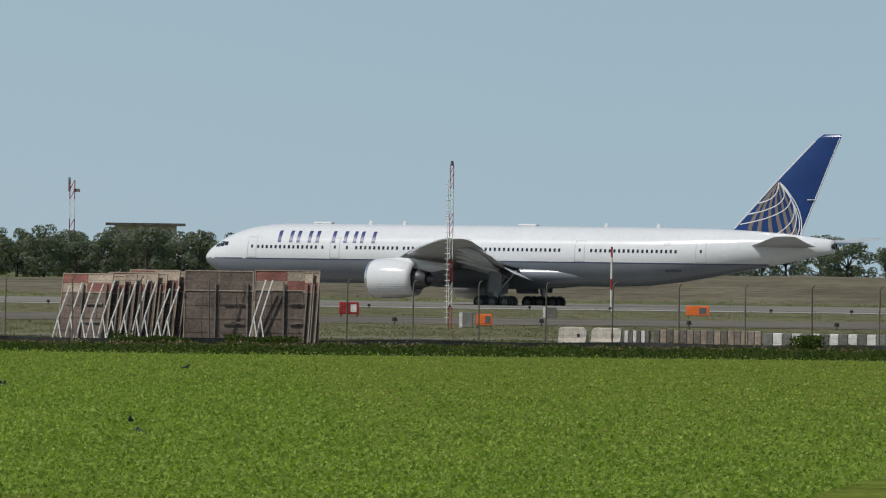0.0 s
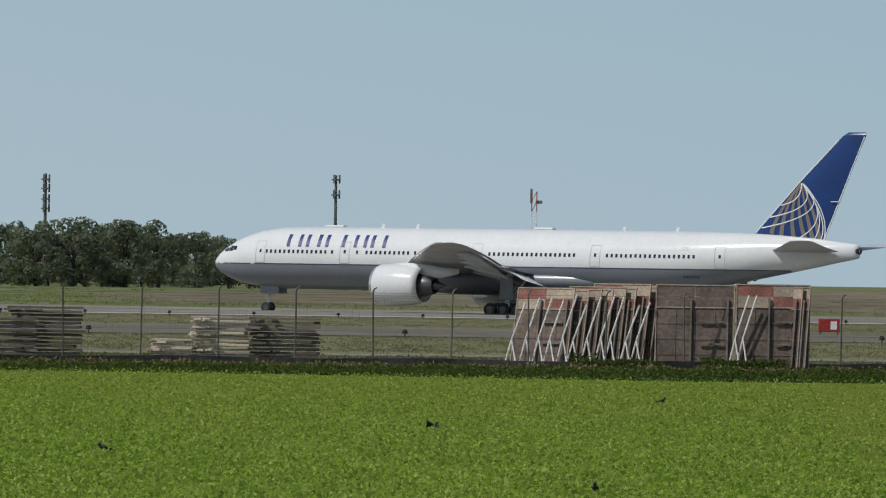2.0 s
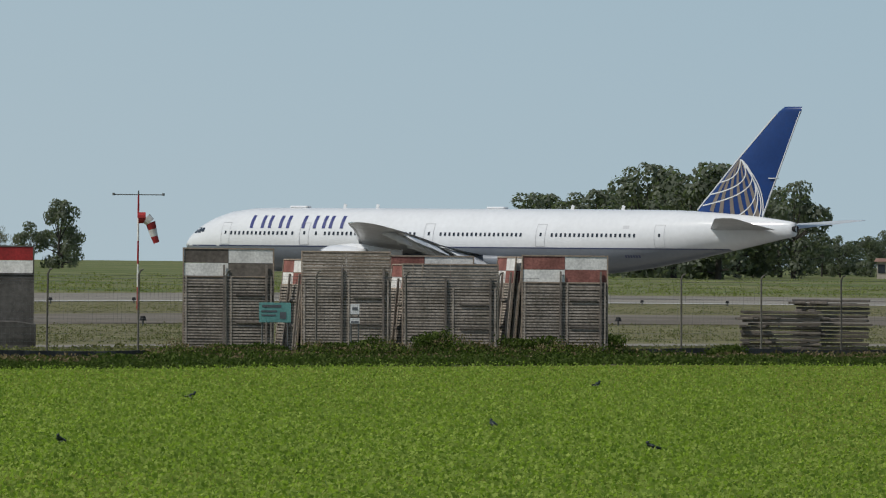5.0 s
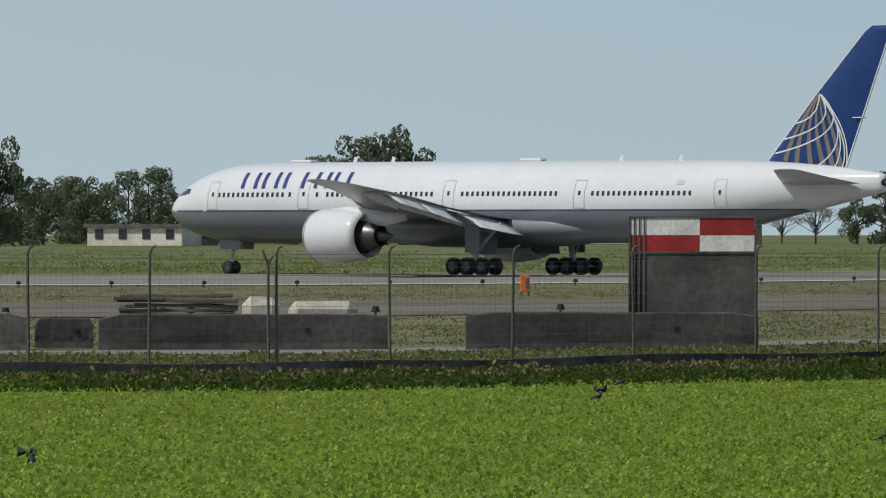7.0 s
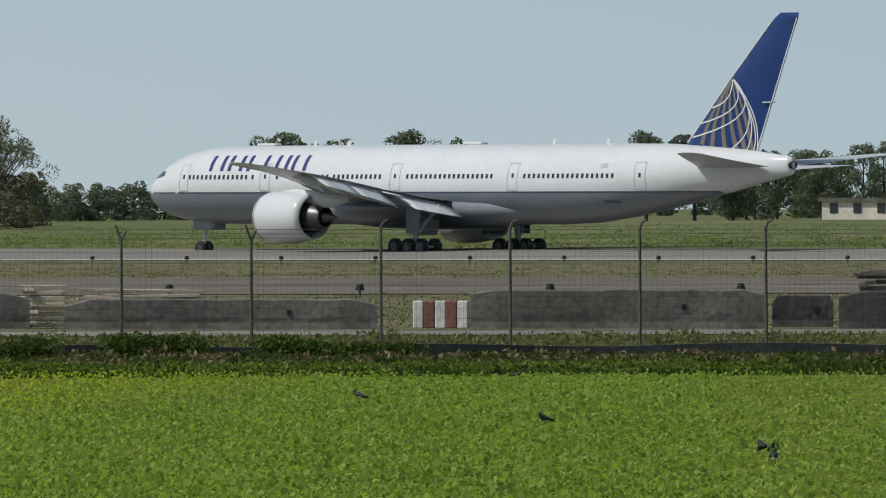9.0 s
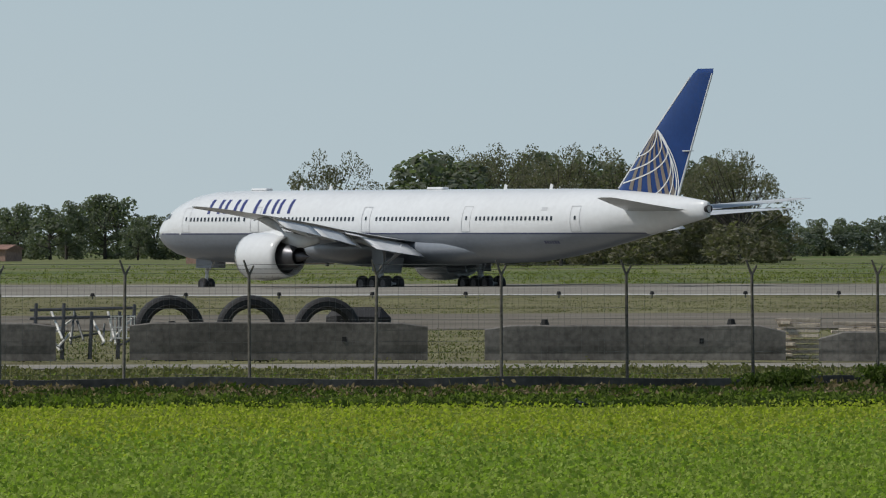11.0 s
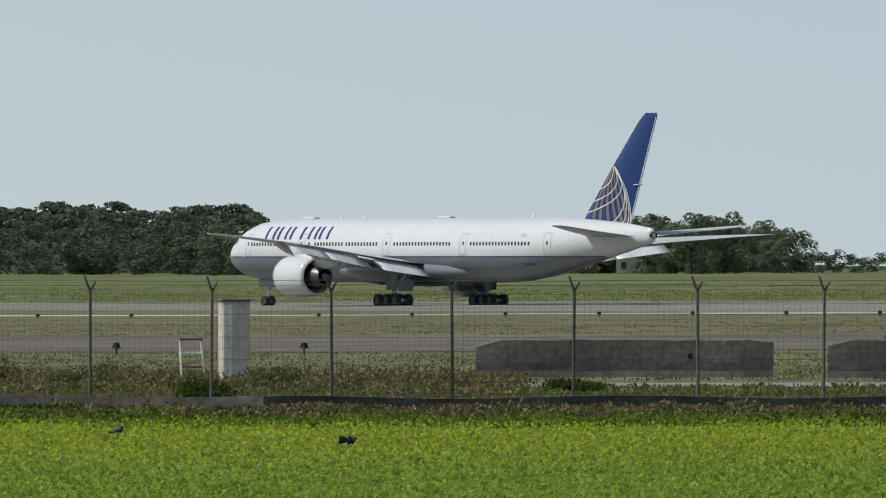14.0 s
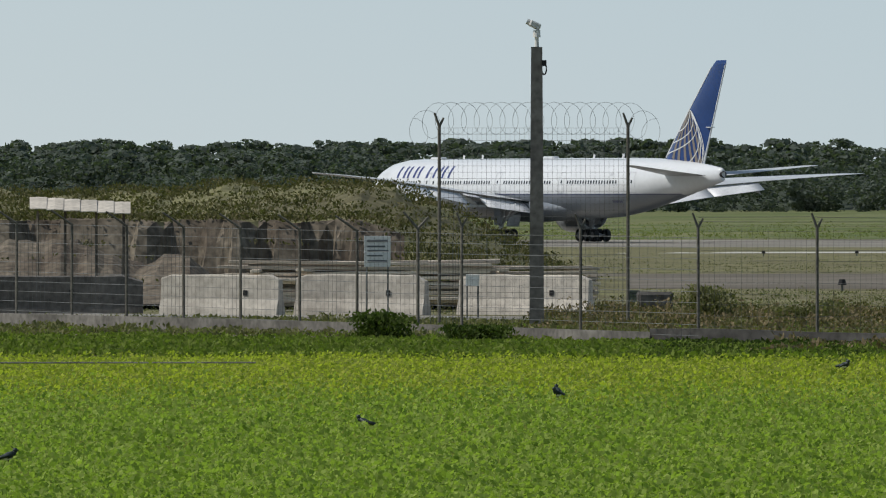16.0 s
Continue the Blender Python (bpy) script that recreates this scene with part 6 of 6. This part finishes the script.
def low_growth(name, pts, hs, n, size, material, label, category, seed):
    """Tufts of leaves joined into one sheet of growth."""
    rg = np.random.default_rng(seed)
    k = rg.integers(0, len(pts), n)
    base = np.array(pts)[k]
    h = np.array(hs)[k] * rg.uniform(0.1, 1.0, n)
    p = base + np.stack([rg.normal(0, 0.16, n), rg.normal(0, 0.16, n), h], 1)
    a = rg.normal(size=(n, 3))
    a[:, 2] = np.abs(a[:, 2]) + 0.3
    a /= np.linalg.norm(a, axis=1)[:, None]
    b = np.cross(a, rg.normal(size=(n, 3)))
    b /= np.linalg.norm(b, axis=1)[:, None]
    s = size * rg.uniform(0.6, 1.5, n)[:, None]
    v = np.stack([p - a * s, p - b * s * 0.5, p + a * s, p + b * s * 0.5], 1).reshape(-1, 3)
    o = new(name, fast_mesh(name, v, np.arange(n * 4).reshape(-1, 4), material))
    tagged(o, label, category, "", "stuff")


prng = random.Random(33)


def scatter(u0, u1, r0, r1, n, h0, h1, lift=0.0):
    """Points between two distances measured from the fence."""
    pts, hs = [], []
    for _ in range(n):
        u = prng.uniform(u0, u1)
        r = fence_r(u) + (prng.uniform(r0, r1) if r0 > -90 else prng.uniform(-verge_w(u) + 0.3, r1))
        a = bear(u)
        clump = 0.5 + 0.5 * noise.noise(Vector((u * 0.012, r * 0.15, 0)))
        pts.append((r * math.sin(a), r * math.cos(a), lift))
        hs.append(h0 + (h1 - h0) * clump * clump * prng.uniform(0.5, 1.3))
    return pts, hs


# verge between field and fence
for (u0, u1, hh, m) in ((-4700, -2800, 0.34, "verge_grass"), (-2800, -1400, 0.28, "weed"), (-1400, 600, 0.36, "weed"), (600, 3300, 0.38, "weed"), (3300, 4700, 0.65, "weed"), (4700, 6500, 0.36, "weed"), (6500, 8800, 0.5, "weed")):
    pts, hs = scatter(u0, u1, -99, -0.9, int((u1 - u0) * 2.2), 0.04, hh * 0.62)
    low_growth("verge_weeds", pts, hs, int((u1 - u0) * 24), 0.055, m, "tangled green weeds along the foot of the fence", "weeds", int(u0) % 97)
pts, hs = scatter(-2600, 8800, -14, -0.5, 2600, 0.06, 0.36)
low_growth("dry_stalks", pts, hs, 26000, 0.06, "weed_dry", "dry brown stalks among the weeds by the fence", "weeds", 5)
for u0, u1, r0, r1 in ((-1350, 600, -20, -10), (-4300, -2300, -22, -6), (600, 1900, -20, -12), (-2300, -1350, -20, -14)):
    pts, hs = scatter(u0, u1, r0, r1, 1500, 0.05, 0.24)
    low_growth("verge_grass", pts, hs, 15000, 0.055, "verge_grass", "bright green tall grass on the verge before the fence", "grass", int(u1) % 71)
pts, hs = scatter(-2400, -700, -12, -1.0, 1500, 0.05, 0.26)
low_growth("dry_weeds", pts, hs, 16000, 0.05, "weed_dry", "dry reddish brown weeds along the foot of the fence", "weeds", 15)
# tall tangled hedge before the screen panels, and dry scrub behind the fence
for n, h0, h1, mk, sz, sd in ((1500, 0.15, 0.7, "weed", 0.045, 31), (700, 0.2, 0.95, "weed_dry", 0.035, 32), (400, 0.15, 0.7, "verge_grass", 0.04, 33)):
    pts, hs = scatter(3420, 4560, -3.2, -0.7, n, h0, h1)
    low_growth("hedge_weeds", pts, hs, n * 14, sz, mk, "tall tangled weeds before the stacked panels", "weeds", sd)
for n, r0, r1, h0, h1, mk, sd in ((900, 8, 52, 0.05, 0.75, "weed_dry", 41), (700, 14, 60, 0.05, 0.5, "mound_weed", 42)):
    pts, hs = scatter(-3000, -1750, r0, r1, n, h0, h1)
    low_growth("dry_scrub", pts, hs, n * 16, 0.045, mk, "dry brown scrub and thistles behind the fence", "scrub", sd)
# leafy bushes
for i, (u, dr, h, w) in enumerate(((-3270, -2, 0.55, 60), (-3110, -2, 0.45, 80), (-2300, 0.8, 0.55, 45), (-2180, 28, 0.6, 55), (-2520, 30, 0.5, 90), (-2700, 36, 0.75, 60), (830, -1.5, 0.45, 160), (1180, -1.5, 0.38, 150),
                                   (590, -1.5, 0.42, 90), (1060, -1.2, 0.42, 90), (4080, -1.4, 0.8, 60), (3900, -1.4, 0.6, 120), (4300, -1.4, 0.75, 120), (4470, -1.4, 0.8, 80), (3650, -1.4, 0.55, 160), (4750, -1.2, 0.32, 60),
                                   (6300, -1.4, 0.38, 200), (6600, -1.4, 0.38, 180), (8000, -1.4, 0.7, 60), (-1650, 22, 0.35, 60))):
    pts, hs = scatter(u - w / 2, u + w / 2, dr - 0.5, dr + 0.5, 40, h * 0.6, h * 1.5)
    low_growth("bush", pts, hs, 2600, 0.045, "weed" if i not in (3, 4, 5) else "grass_pale", "low leafy wild bush beside the fence", "bush", 50 + i)
# rough grass behind the fence and across the airfield
for u0, u1 in ((-4200, -900), (-900, 2400), (2400, 5600), (5600, 8800)):
    pts, hs = scatter(u0, u1, 1, 30, 2600, 0.06, 0.26)
    low_growth("rough_grass", pts, hs, 30000, 0.06, "grass_pale", "rough dry grass behind the fence", "grass", int(u0) % 89)
    pts, hs = scatter(u0, u1, 1, 22, 1500, 0.04, 0.16)
    low_growth("green_grass", pts, hs, 22000, 0.05, "verge_grass", "short green grass behind the fence", "grass", int(u0) % 83)
    for name, spans, n, h1, mk, label in (("airfield_tufts", ((1.27, 1.59), (1.76, 1.915)), 3600, 0.2, "grass_pale", "pale dry grass tufts on the airfield"),
                                          ("airfield_weeds", ((1.05, 1.2), (1.27, 1.59), (1.76, 1.915), (2.04, 2.3)), 2200, 0.2, "grass_dull", "dull green rough grass on the airfield"),
                                          ("far_grass", ((2.04, 2.22), (2.06, 2.4)), 2600, 0.5, "grass_far", "yellow-green uneven grass beyond the runway")):
        pts, hs = [], []
        for _ in range(n):
            u = prng.uniform(u0, u1)
            r, z = ground_at(u, prng.uniform(*prng.choice(spans)))
            size = 0.35 + 0.75 * (0.5 + 0.5 * noise.noise(Vector((u * 0.006, r * 0.02, 9)))) ** 1.5
            wide = prng.uniform(0.2, 1.4) * r / 600
            for k in range(4):
                du = prng.uniform(-wide, wide) / r * FOC
                pts.append(tuple(rad(u + du, r, z)))
                hs.append(h1 * size * prng.uniform(0.5, 1.1))
        low_growth(name, pts, hs, n * 13, 0.034 if name != "far_grass" else 0.085, mk, label, "grass", int(u0) % 79)


# the crop field
def patchy(x, y, cell, seed):
    """Smooth noise from 0 to 1 on a square lattice."""
    tab = np.random.default_rng(seed).uniform(0, 1, 65536)
    gx, gy = x / cell, y / cell
    ix, iy = np.floor(gx).astype(np.int64), np.floor(gy).astype(np.int64)
    fx, fy = gx - ix, gy - iy
    fx, fy = fx * fx * (3 - 2 * fx), fy * fy * (3 - 2 * fy)

    def v(i, j):
        return tab[(i * 7919 + j * 104729) % 65536]

    return (v(ix, iy) * (1 - fx) + v(ix + 1, iy) * fx) * (1 - fy) + (v(ix, iy + 1) * (1 - fx) + v(ix + 1, iy + 1) * fx) * fy


def build_crop():
    rg = np.random.default_rng(77)
    # stretches fitted to the camera's view: an origin near its path, the bearings that the stretch spans, and its depth
    for ox, oy, a0, a1, d0, d1, n in ((0, 0, -14.5, -4.5, 85, 185, 190000), (0, 0, -4.5, 5.5, 85, 185, 190000), (-4, -25, 4.0, 14.5, 85, 225, 190000), (-20, -72, 10.5, 19.5, 95, 300, 140000), (-36, -95, 17.0, 26.5, 95, 350, 160000)):
        th = np.radians(rg.uniform(a0, a1, n))
        d = 1 / rg.uniform(1 / d1, 1 / d0, n)
        x, y = ox + d * np.sin(th), oy + d * np.cos(th)
        u = np.arctan2(x, y) * FOC
        edge = np.interp(u, FN_U, FN_R) - np.interp(u, VERGE_U, VERGE_W) - rg.uniform(-0.5, 1.5, n) - 1.2 * np.sin(u * 0.006)
        dist = np.hypot(x, y)
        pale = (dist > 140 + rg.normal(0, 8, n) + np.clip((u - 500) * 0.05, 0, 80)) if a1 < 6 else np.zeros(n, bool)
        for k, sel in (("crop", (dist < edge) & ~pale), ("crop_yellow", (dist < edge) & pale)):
            m = int(sel.sum())
            if not m:
                continue
            tall = 0.25 + 1.1 * patchy(x[sel], y[sel], 0.45, 3) * (0.45 + 0.75 * patchy(x[sel], y[sel] * 0.35, 2.2, 5))
            p = np.stack([x[sel], y[sel], rg.uniform(0.015, 0.15, m) * tall], 1)
            a = rg.normal(size=(m, 3))
            a[:, 2] = np.abs(a[:, 2]) * 0.7 + 0.1
            a /= np.linalg.norm(a, axis=1)[:, None]
            b = np.cross(a, rg.normal(size=(m, 3)))
            b /= np.linalg.norm(b, axis=1)[:, None]
            s = 0.026 * rg.uniform(0.5, 1.6, m)[:, None]
            v = np.stack([p - a * s, p - b * s * 0.8, p + a * s, p + b * s * 0.8], 1).reshape(-1, 3)
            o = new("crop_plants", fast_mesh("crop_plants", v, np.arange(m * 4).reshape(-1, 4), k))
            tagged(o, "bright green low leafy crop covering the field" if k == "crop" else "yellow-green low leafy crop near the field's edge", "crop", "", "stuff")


build_crop()


def build_berm():
    verts, faces = [], []
    us, rs = np.linspace(5150, 9700, 90), np.linspace(1030, 1330, 14)
    for u in us:
        side = float(np.interp(u, [5150, 5500, 6300, 7100], [0, 0.3, 0.55, 1.0]))
        for k, r in enumerate(rs):
            z = side * 2.7 * math.sin(math.pi * min(1, k / 11)) ** 0.8 + noise.noise(Vector((u * 0.01, r * 0.03, 0))) * 0.25 * side
            verts.append(rad(u, r, height(u, r) + z - 0.1))
    n = len(rs)
    for i in range(len(us) - 1):
        for j in range(n - 1):
            faces.append((i * n + j, i * n + j + 1, (i + 1) * n + j + 1, (i + 1) * n + j))
    tagged(raw("berm", verts, faces, "bank", None, "", True), "low bank of dry brown grass beyond the runway", "bank", "", "structure")


build_berm()


# ---- earth mound with shelter ----
def build_mound():
    verts, faces, cut = [], [], []
    us = np.linspace(-4500, -2840, 110)
    rs = np.concatenate([np.linspace(268, 283, 10), np.linspace(283.6, 287, 8), np.linspace(289, 370, 22)])
    for u in us:
        dug = float(np.interp(u, [-4500, -3950, -3330, -3190], [1, 1, 1, 0]))
        side = min(1.0, max(0.0, (-2850 - u) / 420))
        side = side * side * (3 - 2 * side)
        top = float(np.interp(u, [-4500, -3900, -3600, -3420, -3250, -3050, -2850], [2.6, 2.8, 2.9, 3.2, 3.0, 2.6, 2.2]))
        brink = 285 + noise.noise(Vector((u * 0.012, 0, 4))) * 1.2
        for r in rs:
            e = max(0.0, 1 - ((r - 322) / 48) ** 2)
            nz = noise.noise(Vector((u * 0.008, r * 0.07, 3))) * 0.5 + noise.noise(Vector((u * 0.03, r * 0.25, 8))) * 0.2
            z = side * (e ** 0.8) * (top + nz)
            # dug-out front: a steep soil face with spoil heaped before it
            heap = float(np.interp(u, [-4200, -4000, -3850, -3650, -3560, -3330], [0.9, 1.3, 1.7, 1.2, 0.45, 0.3])) * math.exp(-((r - 279) / 4.0) ** 2) * (1 + nz * 1.2)
            face = min(1.0, max(0.0, (r - brink) / 0.5))
            dz = heap if face <= 0 else max(z, (2.15 + nz * 0.5) * side * face)
            verts.append(rad(u, r, z * (1 - dug) + dz * dug - 0.06))
            cut.append(dug > 0.4 and r < brink + 0.7)
    n = len(rs)
    for i in range(len(us) - 1):
        for j in range(n - 1):
            faces.append((i * n + j, i * n + j + 1, (i + 1) * n + j + 1, (i + 1) * n + j))
    o = raw("earth_mound", verts, faces, ["soil", "dry"], None, "", False)
    o.data.polygons.foreach_set("material_index", [0 if cut[f[0]] or cut[f[2]] else 1 for f in faces])
    tagged(o, "earth mound dug away in front, rough grass on top", "mound", "", "structure")
    pts = [v for v, c in zip(verts, cut) if v.z > 0.15 and (not c or prng.random() < 0.06)]
    hs = [prng.uniform(0.05, 0.3) for v in pts]
    jit = [(p.x + prng.uniform(-0.6, 0.6), p.y + prng.uniform(-1.2, 1.2), p.z) for p in pts for _ in range(3)]
    low_growth("mound_grass", jit, [h for h in hs for _ in range(3)], 60000, 0.055, "mound_weed", "rough grass and weeds growing on the earth mound", "grass", 61)
    t = thing("lean_to_shelter", at(-3810, 268), "small open shelter with a pale corrugated sheet roof", "shelter")
    for x in (-1.1, -0.4, 0.4, 1.1):
        bm = B()
        tube(bm, (x, -0.6, 0), (x, -0.6, 2.35), 0.04, 0.04, 6)
        part("post", bm, "wood_dark", t)
    for i in range(12):
        bm = B()
        box(bm, 0, 0, 0, 0.225, 1.9, 0.02, pose(-1.2 + i * 0.215, 0, 2.55 - 0.012 * i + (0.012 if i % 2 else 0), 9, 1.5 if i % 2 else -1.5, 0))
        part("roof_sheet", bm, "concrete_light", t)


build_mound()


# ---- birds in the field ----
def lapwing(u, r, k):
    """A standing plover-like bird, scaled to about 23 cm to fit the camera's view, facing along its own x."""
    t = thing("bird", at(u, r, 0, (k * 67) % 360) @ Matrix.Scale(0.6, 4), "black and white wading bird standing in the crop", "bird", "birds in the crop field")
    bm = B()
    rings = []
    for x, w, h, z in ((-0.15, 0.012, 0.012, 0.185), (-0.09, 0.045, 0.045, 0.2), (-0.02, 0.07, 0.07, 0.215), (0.05, 0.06, 0.065, 0.235), (0.09, 0.035, 0.045, 0.265)):
        rings.append([(x, w * math.cos(q), z + h * math.sin(q)) for q in [math.tau * i / 10 for i in range(10)]])
    loft(bm, rings)
    for f in bm.faces:
        f.material_index = 1 if f.calc_center_median().z < 0.2 and f.calc_center_median().x < 0.06 else 0
    bmesh.ops.recalc_face_normals(bm, faces=bm.faces[:])
    part("body", bm, ["feather_dark", "feather_white"], t)
    for sy in (1, -1):
        bm = B()
        lift = 0.09 if k % 7 == 1 else 0.0
        rings = [[(x, sy * (0.066 + lift * q), z + 0.03 * c + lift * q * 1.6) for c in (-1, 0, 1)] + [(x, sy * (0.076 + lift * q), z)] for x, z, q in ((0.05, 0.245, 0.2), (-0.03, 0.225, 0.6), (-0.12, 0.2, 1.0), (-0.2, 0.18, 1.3))]
        loft(bm, rings)
        bmesh.ops.recalc_face_normals(bm, faces=bm.faces[:])
        part("wing", bm, "feather_dark", t)
        bm = B()
        tube(bm, (0.0, sy * 0.025, 0.0), (0.005, sy * 0.022, 0.16), 0.006, 0.008, 5)
        part("leg", bm, "bark", t)
    bm = B()
    bmesh.ops.create_icosphere(bm, subdivisions=2, radius=0.042, matrix=Matrix.Translation((0.115, 0, 0.315)))
    tube(bm, (0.08, 0, 0.24), (0.11, 0, 0.3), 0.04, 0.034, 8)
    part("head", bm, "feather_dark", t, "", True)
    bm = B()
    tube(bm, (0.15, 0, 0.313), (0.185, 0, 0.305), 0.009, 0.002, 6)
    part("bill", bm, "black", t)
    bm = B()
    tube(bm, (0.085, 0, 0.345), (0.03, 0, 0.395), 0.008, 0.002, 5)
    part("crest", bm, "feather_dark", t)


BIRD_U = [6530, 5965, 7209, 4817, 6856, 3409, 4502, 4252, 2893, 2790, 2891, 2932, 1867, 1176, 1488, 1863, 1446, -812, -816, 243, -815, -2455, -2047, -2964, -3307, -2964, -2451, -3942]
BIRD_R = [149.8, 102.6, 36.2, 74.4, 49.3, 126.6, 152.6, 94.6, 166.2, 76.0, 159.8, 176.2, 113.1, 148.4, 132.2, 116.0, 167.1, 161.9, 132.1, 165.9, 127.3, 156.4, 146.1, 135.0, 115.6, 133.2, 156.2, 100.0]
for k, (u, r) in enumerate(zip(BIRD_U, BIRD_R)):
    lapwing(u, r, k)
t = thing("irrigation_pipe", Matrix(), "long thin pale irrigation pipe lying in the crop", "pipe")
for u0, u1, r0 in ((-4300, -3560, 158),):
    bm = B()
    for u in range(u0, u1, 100):
        tube(bm, rad(u, r0, 0.14), rad(u + 100, r0, 0.14), 0.012, 0.012, 6)
    part("pipe_run", bm, "panel_grey", t)


def motions():
    walk(airliner, [(t, pose(x, y, z, 0, 0, h)) for t, x, y, z, h in TAXI])


motions()
